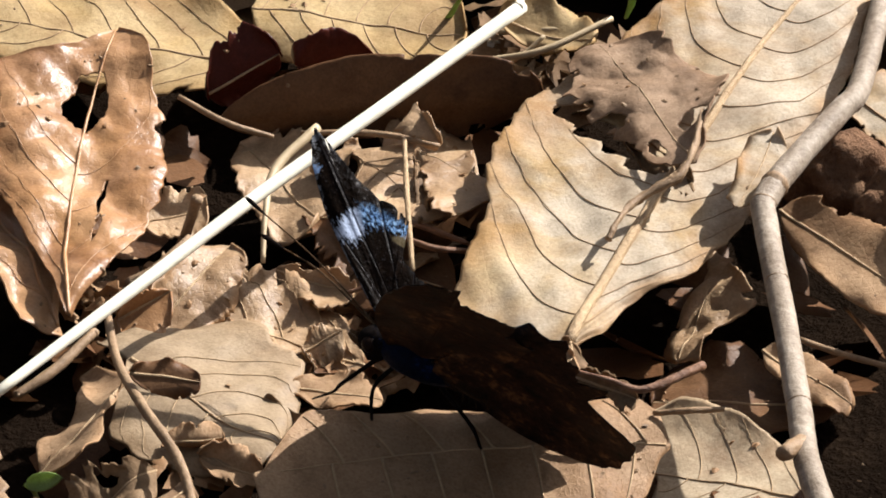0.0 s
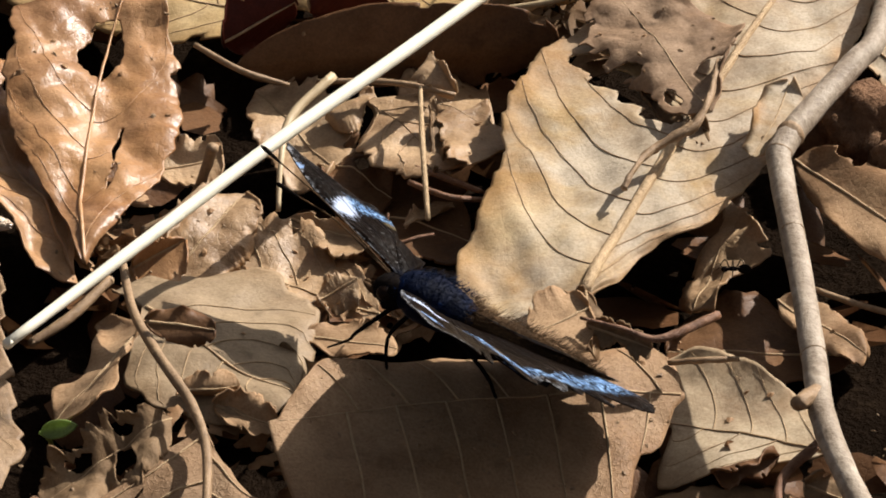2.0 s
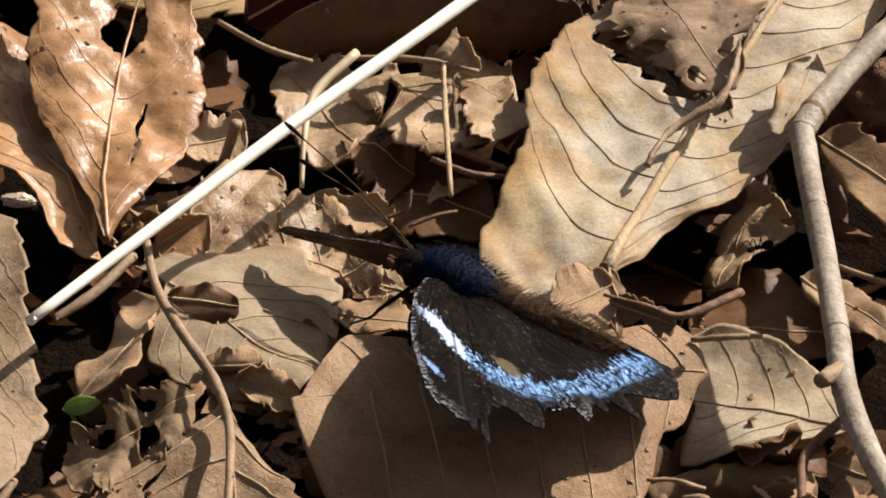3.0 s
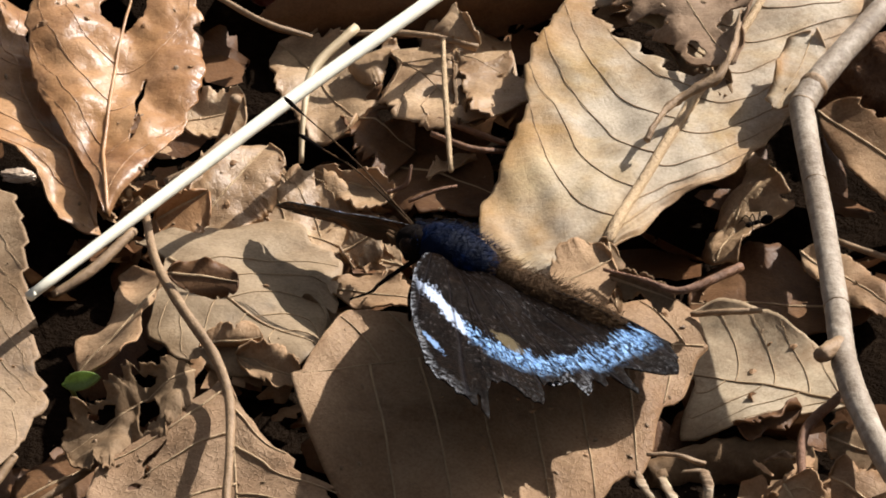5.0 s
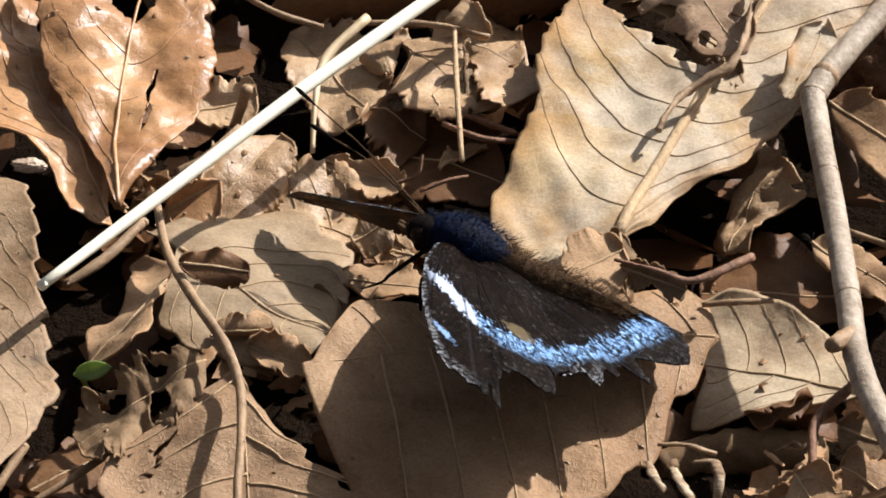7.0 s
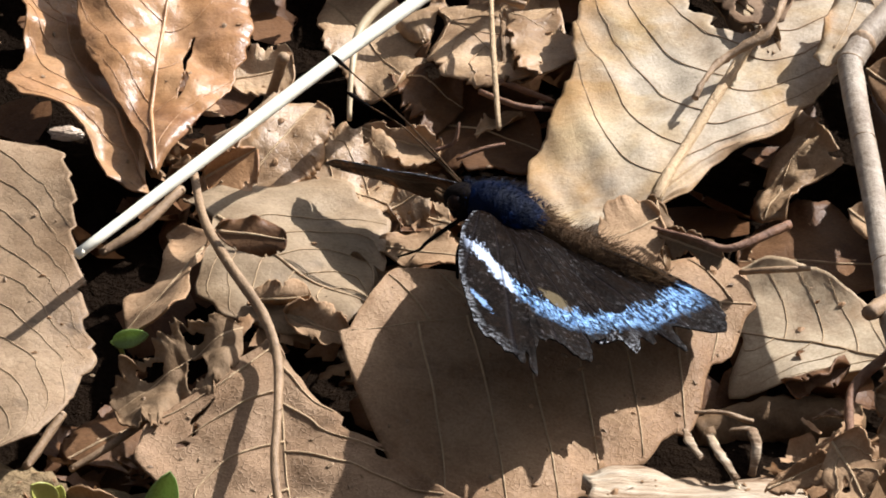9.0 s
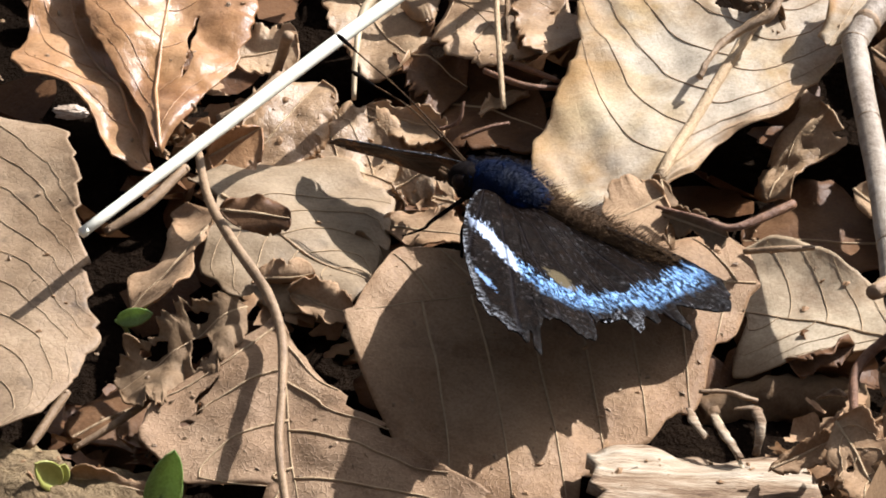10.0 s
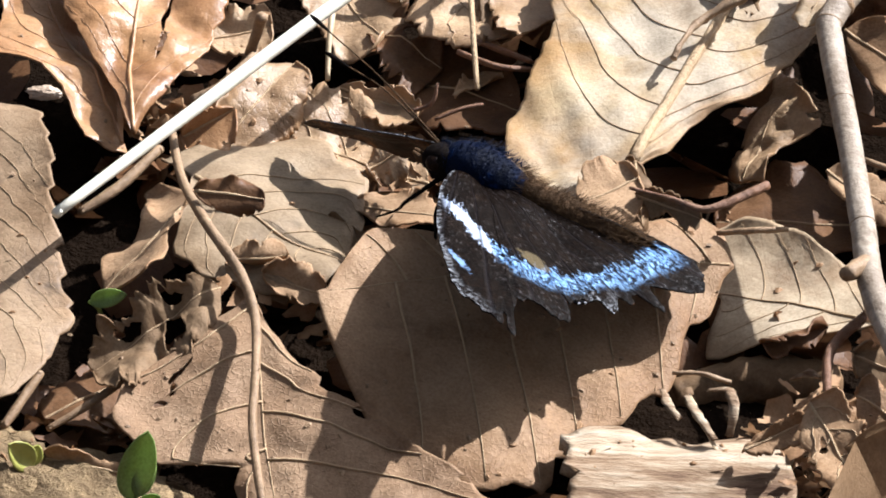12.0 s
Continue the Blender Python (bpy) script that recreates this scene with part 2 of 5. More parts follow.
def tube(points, radii, sides=8, steps=5, rough=0.0, seed=0, flat=1.0):
    """A closed tapering tube along a smooth line, with uneven thickness."""
    line = spline(points, steps)
    rs = spline([(r, 0, 0) for r in radii], max(1, (len(line) - 1) // max(1, len(radii) - 1))) if len(radii) > 1 else [Vector((radii[0], 0, 0))]
    bm = bmesh.new()
    rings = []
    side = Vector((0, 0, 1))
    for i, q in enumerate(line):
        way = (line[min(i + 1, len(line) - 1)] - line[max(i - 1, 0)]).normalized()
        u = way.cross(side)
        if u.length < 1e-4:
            u = way.cross(Vector((1, 0, 0)))
        u.normalize()
        w = u.cross(way).normalized()
        r = rs[min(int(i / (len(line) - 1) * (len(rs) - 1) + 0.5), len(rs) - 1)].x
        ring = []
        for j in range(sides):
            a = 2 * math.pi * j / sides
            rr = r * (1 + rough * noise.noise(q * 900 + Vector((math.cos(a), math.sin(a), seed)) * 1.5))
            ring.append(bm.verts.new(q + u * (rr * math.cos(a)) + w * (rr * flat * math.sin(a))))
        rings.append(ring)
    for a, b in zip(rings, rings[1:]):
        for j in range(sides):
            bm.faces.new((a[j], a[(j + 1) % sides], b[(j + 1) % sides], b[j]))
    bm.faces.new(rings[0][::-1])
    bm.faces.new(rings[-1])
    return bm


def mm(q):
    return Vector(q) * MM


def stick(name, label, category, material, points, radii, sides=10, steps=6, rough=0.12, seed=0, nodes=(), group="", flat=1.0, stubs=()):
    """A stem or twig as one thing; nodes are swollen rings at shares of its length."""
    pts = [mm(q) for q in points]
    top = thing(name, label, category, pts[0], group)
    local = [q - pts[0] for q in pts]
    part("stem", tube(local, [r * MM for r in radii], sides, steps, rough, seed, flat), material, top)
    for foot, tip, r in stubs:
        a, b = mm(foot) - pts[0], mm(tip) - pts[0]
        part("knot", tube([a, a.lerp(b, 0.5), b], [r * 1.1 * MM, r * MM, r * 0.75 * MM], 10, 4, 0.2, seed + 3), M_TWIG, top, "broken brown side knot")
    if radii[-1] > 0.3 and radii[0] > 0.3:
        for q, w, r in ((local[0], local[1] - local[0], radii[0]), (local[-1], local[-2] - local[-1], radii[-1])):
            w = w.normalized()
            part("broken_end", tube([q - w * 0.25 * r * MM, q + w * 0.2 * r * MM, q + w * r * MM], [r * 0.6 * MM, r * 0.95 * MM, r * 1.04 * MM], sides, 2, 0.3, seed + 5, flat), material, top, "frayed broken end")
    line = spline(local, 12)
    for share, r, length in nodes:
        i = int(share * (len(line) - 2))
        way = (line[i + 1] - line[i]).normalized()
        q = line[i]
        part("node", tube([q - way * length * MM, q - way * length * 0.3 * MM, q + way * length * 0.3 * MM, q + way * length * MM], [r * 0.8 * MM, r * MM, r * MM, r * 0.8 * MM], sides, 2, 0.1, seed), M_TWIG, top, "rough brown ring")
    return top


def leaf(name, label, material, base, tip, side_a=None, side_b=None, wide=0.5, full=0.7, full_b=None, bow=0.0, cup=0.0, crumple=0.6, teeth=0.0, tooth_count=14,
         ragged=0.1, holes=(), veins=0, vein_slope=0.25, vein_mat=None, rib_mat=None, rib=0.2, stalk=(), seed=0, cut=(0.0, 1.0), rows_=44, cols=13, lobes=0.0, waves=0.0, curl=1.4, bites=5, vein_r=0.1, folds=0.0, vein_out=0.96, sweep=0.05,
         up=None, left=(), right=(), bend=(0.0, 0.0), rib_cut=None, vein_curve=1.05, vein_lead=0.3):
    """A dry leaf on its midrib from base to tip (mm), bowed, cupped, toothed, torn. Its two halves have their widest points at
    side_a and side_b, or, where up is given (the blade's normal), half widths in even steps from base to tip; bend sways the midrib."""
    base, tip = Vector(base), Vector(tip)
    vein_mat = vein_mat or M_VEIN
    rib_mat = rib_mat or M_VEIN
    axis = tip - base
    if up:
        normal = Vector(up)
        across = normal.cross(axis).normalized()
        halves = [-across * max(right), across * max(left)]
    else:
        halves = [Vector(side_a) - (base + axis * wide), Vector(side_b) - (base + axis * wide)]
        normal = (halves[1] - halves[0]).cross(axis).normalized()
        if normal.z < 0:
            normal = -normal
        across = Vector()
    off = Vector((seed * 7.31, seed * 3.77, seed * 1.93))
    length = axis.length

    def rib_at(s):
        sway = 0.0 if up else noise.noise(Vector((s * 2.2, seed * 5.1, 0.3))) * length * 0.02
        return base + axis * s + normal * (bow * 4 * s * (1 - s)) + halves[0].normalized() * sway + across * step(bend, s)

    def step(values, s):
        """The value at the share s of an evenly stepped list."""
        u = min(max(s, 0.0), 1.0) * (len(values) - 1)
        i = min(int(u), len(values) - 2)
        return values[i] + (values[i + 1] - values[i]) * (u - i)

    def at(s, k):
        h = halves[0] if k < 0 else halves[1]
        a = abs(k)
        p = full_b if full_b and k > 0 else full
        if up:
            w = step(left, s) / max(left) if k > 0 else step(right, s) / max(right)
        else:
            r = p * (1 - wide) / wide
            w = (max(s, 1e-5) / wide) ** p * (max(1 - s, 1e-5) / (1 - wide)) ** r
        edge = 1.0 + ragged * noise.noise(Vector((s * 9, (k > 0) * 5.0, seed)) + off) + 0.5 * ragged * noise.noise(Vector((s * 34, (k > 0) * 9.0, seed)) + off)
        if teeth:
            saw = (s * tooth_count) % 1.0
            edge += teeth * (saw - 0.4) * min(1.0, 4 * s, 4 * (1 - s))
        if lobes:
            edge += lobes * math.sin(s * tooth_count * 2.1 + seed)
        q = rib_at(s) + h * (w * a * edge)
        if not up:
            q = q + axis * (a * a * w * (sweep if k < 0 else 0.05))
        lift = cup * a * a * w + curl * a ** 4 * noise.noise(Vector((s * 3.3, (k > 0) * 4.0, seed * 2.0)) + off) * 2.0
        lift += crumple * noise.noise(Vector((q.x, q.y, seed * 9.0)) * 0.11 + off) * 2.2 + crumple * 0.5 * noise.noise(Vector((q.x, q.y, seed * 9.0)) * 0.33 + off)
        if folds:
            lift += folds * (abs(noise.noise(Vector((q.x, q.y, seed * 4.0)) * 0.14 + off)) * 5.0 + abs(noise.noise(Vector((q.x * 0.6 + q.y, q.y - q.x, seed * 2.0)) * 0.3 + off)) * 2.0 - 1.2)
        lift += waves * math.sin((s - 0.25 * a) * (veins or 8) * 6.283) * a * (1 - 0.4 * a)
        return q + normal * lift

    top = thing(name, label, "leaf", base * MM, "fallen leaves")
    bm = bmesh.new()
    uv = bm.loops.layers.uv.new("UVMap")
    grid, place = {}, {}
    s0, s1 = cut
    rng = random.Random(seed * 17 + 3)
    gaps = list(holes)
    for _ in range(bites):
        gaps.append((rng.uniform(0.12, 0.95), rng.choice((-1, 1)) * rng.uniform(0.92, 1.1), rng.uniform(0.012, 0.035), rng.uniform(0.08, 0.22)))

    def inside(s, k):
        """Where a hole or a bitten edge swallows this spot: the nearest spot on its rim, else None."""
        for hs, hk, rs, rk in gaps:
            ds, dk = (s - hs) / rs, (k - hk) / rk
            far = math.hypot(ds, dk)
            rim = 1 + 0.3 * noise.noise(Vector((math.atan2(dk, ds) * 1.3, hs * 9, seed))) + 0.15 * noise.noise(Vector((math.atan2(dk, ds) * 4.0, hs * 9, seed)))
            if far < rim:
                return (hs + ds / max(far, 1e-4) * rim * rs, hk + dk / max(far, 1e-4) * rim * rk)
        return None

    gone = {}
    for i in range(rows_ + 1):
        for j in range(-cols, cols + 1):
            place[i, j] = (s0 + (s1 - s0) * i / rows_, j / cols)
            gone[i, j] = inside(*place[i, j])
    for key, rim in gone.items():
        if rim:
            place[key] = (min(max(rim[0], s0), s1), min(max(rim[1], -1.0), 1.0))
        grid[key] = bm.verts.new((at(*place[key]) - base) * MM)
    for i in range(rows_):
        for j in range(-cols, cols):
            corners = [(i, j), (i + 1, j), (i + 1, j + 1), (i, j + 1)]
            if sum(1 for c in corners if gone[c]) >= 3:
                continue
            f = bm.faces.new([grid[c] for c in corners])
            for loop, c in zip(f.loops, corners):
                loop[uv].uv = (place[c][0], place[c][1] * 0.5 + 0.5)
    bmesh.ops.delete(bm, geom=[v for v in bm.verts if not v.link_faces], context="VERTS")
    bmesh.ops.recalc_face_normals(bm, faces=bm.faces)
    if sum(f.normal.dot(normal) for f in bm.faces) < 0:
        bmesh.ops.reverse_faces(bm, faces=bm.faces)
    blade = part("blade", bm, material, top)
    solid = blade.modifiers.new("thickness", "SOLIDIFY")
    solid.thickness, solid.offset = 0.22 * MM, -1
    raise_ = normal * (0.12 * rib)
    r0, r1 = rib_cut or cut
    pts = [(at(r0 + (r1 - r0) * (i / 19), 0.0) + raise_ - base) * MM for i in range(20)]
    part("midrib", tube(pts, [rib * MM, rib * 0.8 * MM, rib * 0.35 * MM], 6, 3, 0.1, seed), rib_mat, top)
    for i in range(veins):
        for sgn in (-1, 1):
            s = r0 + (r1 - r0) * (0.025 + 0.88 * (i + 0.3 + 0.12 * sgn) / veins)
            line = []
            for a in [i * vein_out / 16 for i in range(17)]:
                ss = min(s + vein_slope * a * (vein_lead + vein_curve * a), s1 - 0.01)
                if any(((ss - hs) / rs) ** 2 + ((sgn * a - hk) / rk) ** 2 < 1.25 for hs, hk, rs, rk in holes):
                    break
                line.append((at(ss, sgn * a) + normal * 0.07 - base) * MM)
            if len(line) > 2:
                part("vein", tube(line, [vein_r * MM, vein_r * 0.8 * MM, vein_r * 0.4 * MM], 5, 1, 0.0, seed), vein_mat, top)
    if stalk:
        pts = [(rib_at(s0) - base) * MM] + [(Vector(q) - base) * MM for q in stalk]
        part("petiole", tube(pts, [rib * MM, rib * 0.95 * MM, rib * 1.2 * MM], 7, 5, 0.1, seed), rib_mat, top)
    return top


# ---- ground ----
def ground():
    bm = bmesh.new()
    rings, turns = [], 160
    radii = [0.0015 * 1.058 ** i for i in range(60)]
    while radii[-1] < 600:
        radii.append(radii[-1] * 1.16)
    centre = bm.verts.new((0, 0, -0.006))
    for r in radii:
        ring = []
        for j in range(turns):
            a = 2 * math.pi * j / turns
            x, y = r * math.cos(a), r * math.sin(a)
            z = -0.006 + 0.003 * noise.noise(Vector((x, y, 0)) * 28) + 0.0012 * noise.noise(Vector((x, y, 3)) * 130)
            if r > 0.5:
                z = -0.002 + min(0.02 * r, 1.5) * noise.noise(Vector((x, y, 0)) * (0.9 / max(1.0, r * 0.1)))
            ring.append(bm.verts.new((x, y, z)))
        rings.append(ring)
    for j in range(turns):
        bm.faces.new((centre, rings[0][j], rings[0][(j + 1) % turns]))
    for a, b in zip(rings, rings[1:]):
        for j in range(turns):
            bm.faces.new((a[j], b[j], b[(j + 1) % turns], a[(j + 1) % turns]))
    return tagged(part("ground", bm, M_SOIL), "forest soil under dry leaf litter, blackened for gap shade", "soil", kind="structure")


def litter(name, label, material, count, reach, near, size, height, seed, spread=0.75, middle=(0.0, 0.0, 0.0)):
    """Loose broken leaf pieces that nobody could count, lying on the soil."""
    rng = random.Random(seed)
    verts, faces = [], []
    for _ in range(count):
        r, a = near + (reach - near) * rng.random() ** spread, rng.random() * 6.283
        c = Vector(middle) + Vector((r * math.cos(a), r * math.sin(a), height * rng.random() * rng.random() - 0.004))
        turn = Euler((rng.gauss(0, 0.4), rng.gauss(0, 0.4), rng.random() * 6.283)).to_matrix()
        long, wide = size * rng.uniform(0.5, 1.3), size * rng.uniform(0.25, 0.6)
        curl = rng.uniform(-0.35, 0.35)
        start = len(verts)
        n = 7
        for i in range(n + 1):
            s = i / n
            w = wide * (s * (1 - s) * 4) ** 0.6 * (rng.uniform(0.7, 1.1) if size > 0.008 else rng.uniform(0.15, 1.35)) + wide * 0.05
            for k in (-1, 0, 1):
                verts.append(c + turn @ Vector(((s - 0.5) * long, k * w * (1.0 if size > 0.008 else rng.uniform(0.4, 1.3)), curl * wide * k * k + curl * long * (s - 0.5) ** 2)))
        for i in range(n):
            for k in range(2):
                q = start + i * 3 + k
                faces.append((q, q + 3, q + 4, q + 1))
    mesh = bpy.data.meshes.new(name)
    mesh.from_pydata(verts, [], faces)
    mesh.materials.append(material)
    for f in mesh.polygons:
        f.use_smooth = True
    return tagged(new(name, mesh), label, "leaf litter", kind="stuff")


def crumbs(name, label, material, count, box, size, seed, keep):
    """Small chips dropped from above onto whatever lies there, inside a box (x0, y0, x1, y1) in mm."""
    rng = random.Random(seed)
    bpy.context.view_layer.update()
    graph = bpy.context.evaluated_depsgraph_get()
    verts, faces = [], []
    for _ in range(count):
        x, y = rng.uniform(box[0], box[2]) * MM, rng.uniform(box[1], box[3]) * MM
        if noise.noise(Vector((x, y, seed)) * 45) < keep:
            continue
        hit, place, normal, _, ob, _ = scene.ray_cast(graph, (x, y, 0.2), (0, 0, -1))
        if not hit or ob.parent and ob.parent.name.split(".")[0] in ("straw", "stick", "pale_leaf"):
            continue
        r = size * MM * rng.uniform(0.3, 1.0) ** 2
        turn = normal.to_track_quat("Z", "Y").to_matrix() @ Euler((rng.gauss(0, 0.3), rng.gauss(0, 0.3), rng.random() * 6.283)).to_matrix()
        start = len(verts)
        for k in range(5):
            q = Vector((math.cos(k * 1.257) * r * rng.uniform(0.6, 1.4), math.sin(k * 1.257) * r * rng.uniform(0.3, 0.8), r * 0.15))
            verts.append(place + turn @ q)
        verts.append(place + turn @ Vector((0, 0, r * 0.55)))
        faces += [(start + k, start + (k + 1) % 5, start + 5) for k in range(5)]
    mesh = bpy.data.meshes.new(name)
    mesh.from_pydata(verts, [], faces)
    mesh.materials.append(material)
    return tagged(new(name, mesh), label, "crumbs", kind="stuff")


def wood_piece(name, label, material, start, end, rise, half, lift, seed, cols=40, rows_=18):
    """A split piece of weathered wood or bark: an arched slab with grain ridges and splintered ends (mm)."""
    start, end, rise = Vector(start), Vector(end), Vector(rise)
    axis = end - start
    side = (rise - (start + end) * 0.5)
    across = (side - axis.normalized() * side.dot(axis.normalized())).normalized()
    up = axis.cross(across).normalized()
    if up.z < 0:
        up = -up
    top = thing(name, label, "wood", start * MM)
    bm = bmesh.new()
    grid = {}
    for j in range(rows_ + 1):
        v = j / rows_ * 2 - 1
        ends = [2.2 * noise.noise(Vector((v * 5, seed + e, 0))) + 1.4 * noise.noise(Vector((v * 16, seed + e, 5))) for e in (0.0, 9.0)]
        for i in range(cols + 1):
            u = i / cols
            q = start + axis * u + axis.normalized() * (ends[0] * (1 - u) + ends[1] * u)
            q = q + across * (half * v) + up * (lift * (1 - v * v))
            ridge = 0.55 * noise.noise(Vector((u * 2.2, v * 9.0, seed))) + 0.25 * noise.noise(Vector((u * 6, v * 26.0, seed)))
            q = q + up * ridge + across * (2.4 * noise.noise(Vector((u * 2.5, v, seed + 3))) + 0.9 * noise.noise(Vector((u * 9, v * 2, seed + 7))))
            grid[i, j] = bm.verts.new((q - start) * MM)
    for i in range(cols):
        for j in range(rows_):
            bm.faces.new((grid[i, j], grid[i + 1, j], grid[i + 1, j + 1], grid[i, j + 1]))
    rng = random.Random(seed + 40)
    for _ in range(9):
        u, v = rng.uniform(0.08, 0.9), rng.uniform(-0.9, 0.9)
        q = (axis * u + across * (half * v) + up * (lift * (1 - v * v) + 0.5)) * MM
        w = (axis.normalized() * rng.uniform(2, 5) + across * rng.gauss(0, 0.8) + up * rng.uniform(0.1, 0.7)) * MM
        part("splinter", tube([q, q + w * 0.5, q + w], [0.12 * MM, 0.2 * MM, 0.05 * MM], 6, 4, 0.5, seed, 0.5), material, top, "loose thin splinter")
    slab = part("slab", bm, material, top)
    solid = slab.modifiers.new("thickness", "SOLIDIFY")
    solid.thickness, solid.offset = 1.6 * MM, 0
    return top


def clod(name, label, material, at, size, seed, category="soil"):
    """A crumbly lump."""
    bm = bmesh.new()
    bmesh.ops.create_icosphere(bm, subdivisions=5, radius=1.0)
    off = Vector((seed * 3.1, seed, 0))
    for v in bm.verts:
        k = 1 + 0.25 * noise.noise(v.co * 1.6 + off) + 0.16 * noise.noise(v.co * 5 + off) + 0.09 * noise.noise(v.co * 14 + off)
        v.co = Vector((v.co.x * size[0], v.co.y * size[1], v.co.z * size[2])) * k * MM
    ob = part(name, bm, material)
    ob.location = mm(at)
    return tagged(ob, label, category)


def humus(name, label, material, at, size, seed):
    """A crumbly heap of lumps that stick together."""
    rng = random.Random(seed)
    top = thing(name, label, "soil", mm(at))
    for k in range(9):
        a, r = rng.random() * 6.283, rng.uniform(0.0, 0.75) if k else 0.0
        middle = Vector((math.cos(a) * r * size[0], math.sin(a) * r * size[1], rng.uniform(-0.3, 0.5) * size[2]))
        big = rng.uniform(0.32, 0.5) if k else 0.75
        bm = bmesh.new()
        bmesh.ops.create_icosphere(bm, subdivisions=4, radius=1.0)
        off = Vector((seed * 3.1 + k, seed - k, 0))
        for v in bm.verts:
            q = v.co.copy()
            swell = 1 + 0.28 * noise.noise(q * 1.7 + off) + 0.2 * abs(noise.noise(q * 4.5 + off)) + 0.1 * noise.noise(q * 13 + off)
            v.co = (middle + Vector((q.x * size[0], q.y * size[1], q.z * size[2])) * (swell * big)) * MM
        part("lump", bm, material, top)
    return top


def sprout(name, label, material, root, blades, stem_mat=None):
    """A seedling: thin stem and small folded green leaves, each from its foot to its tip (mm) with a half width."""
    root = Vector(root)
    top = thing(name, label, "seedling", root * MM)
    for foot, tip, half, seed in blades:
        foot, tip = Vector(foot), Vector(tip)
        part("stem", tube([mm((0, 0, 0)), mm((foot - root) * 0.55 + Vector((0.3, 0.2, 0))), mm(foot - root)], [0.3 * MM, 0.26 * MM, 0.22 * MM], 7, 4, 0.05, seed), stem_mat or material, top)
        axis = tip - foot
        across = axis.cross(Vector((0.2, -0.7, 0.7))).normalized() * half
        fold = axis.cross(across).normalized() * half
        if fold.dot(Vector((0, -0.7, 0.7))) < 0:
            fold = -fold
        bm = bmesh.new()
        rows = []
        for i in range(13):
            s = i / 12
            w = (4 * s * (1 - s)) ** 0.65 * (1.15 - 0.3 * s) + 0.02
            rows.append([bm.verts.new((foot - root + axis * s + across * (k * w) + fold * (0.45 * k * k * w - 0.25 * math.sin(s * 3.1) + 0.1 * noise.noise(Vector((s * 4, k, seed))))) * MM) for k in (-1, -0.6, -0.25, 0, 0.25, 0.6, 1)])
        for a, b in zip(rows, rows[1:]):
            for j in range(6):
                bm.faces.new((a[j], b[j], b[j + 1], a[j + 1]))
        blade = part("green_leaf", bm, material, top)
        solid = blade.modifiers.new("thickness", "SOLIDIFY")
        solid.thickness = 0.18 * MM
    return top


ground()
# Nearby pieces get the dark colour to imitate deep shade between leaves.
litter("leaf_litter", "small broken leaf pieces on the soil, darkened for gap shade", M_DARK, 260, 0.13, 0.0, 0.010, 0.003, 4)
litter("leaf_litter", "brown leaf pieces covering the forest floor", M_BROWN, 4200, 7.0, 0.11, 0.045, 0.02, 5, 2.2)
litter("leaf_litter", "tan dry leaves covering the forest floor", M_TAN, 3200, 7.0, 0.13, 0.05, 0.025, 6, 2.0)


# ---- the large leaves ----
leaf("pale_leaf", "large pale ochre dry leaf with torn holes and dark side veins", M_PALE, (16.5, -19.3, 8.3), (55.3, 63.8, 16.0), up=(0.023, -0.103, 0.994), left=[12.5, 14.6, 15.7, 16.3, 16.1, 16.3, 16.6, 17.0, 17.4, 17.8, 19.8, 21.1, 21.8, 21.6, 21.6, 21.7, 21.4, 20.3, 18.9, 17.9, 16.9, 16.4, 15.7, 15.2, 15.0, 14.7, 13.5, 12.3, 6.9, 0.3], right=[0.3, 0.3, 0.3, 1.1, 2.9, 3.4, 3.7, 5.1, 7.8, 9.2, 9.7, 10.3, 10.6, 11.0, 10.5, 10.1, 10.0, 10.3, 11.0, 12.3, 13.6, 12.0, 11.7, 11.4, 10.6, 9.7, 8.8, 8.0, 6.6, 5.3], bend=[0.0, 1.6, 1.9, 2.0, 1.8, 0.0], rib_cut=(0.09, 0.99), crumple=0.5, teeth=0.022, tooth_count=26, ragged=0.04, veins=11, vein_slope=0.2, vein_lead=-0.2, vein_curve=1.05, vein_r=0.08, vein_mat=M_VEIN_DARK, rib=0.75, seed=1, waves=0.22, vein_out=1.0, cup=-0.8, curl=0.8, bites=0, holes=((0.534, 0.71, 0.02, 0.13), (0.511, 0.53, 0.02, 0.13), (0.488, 0.33, 0.02, 0.13), (0.468, 0.16, 0.02, 0.13)), rows_=140, cols=40, stalk=[(19.3, -14.4, 5.0)])
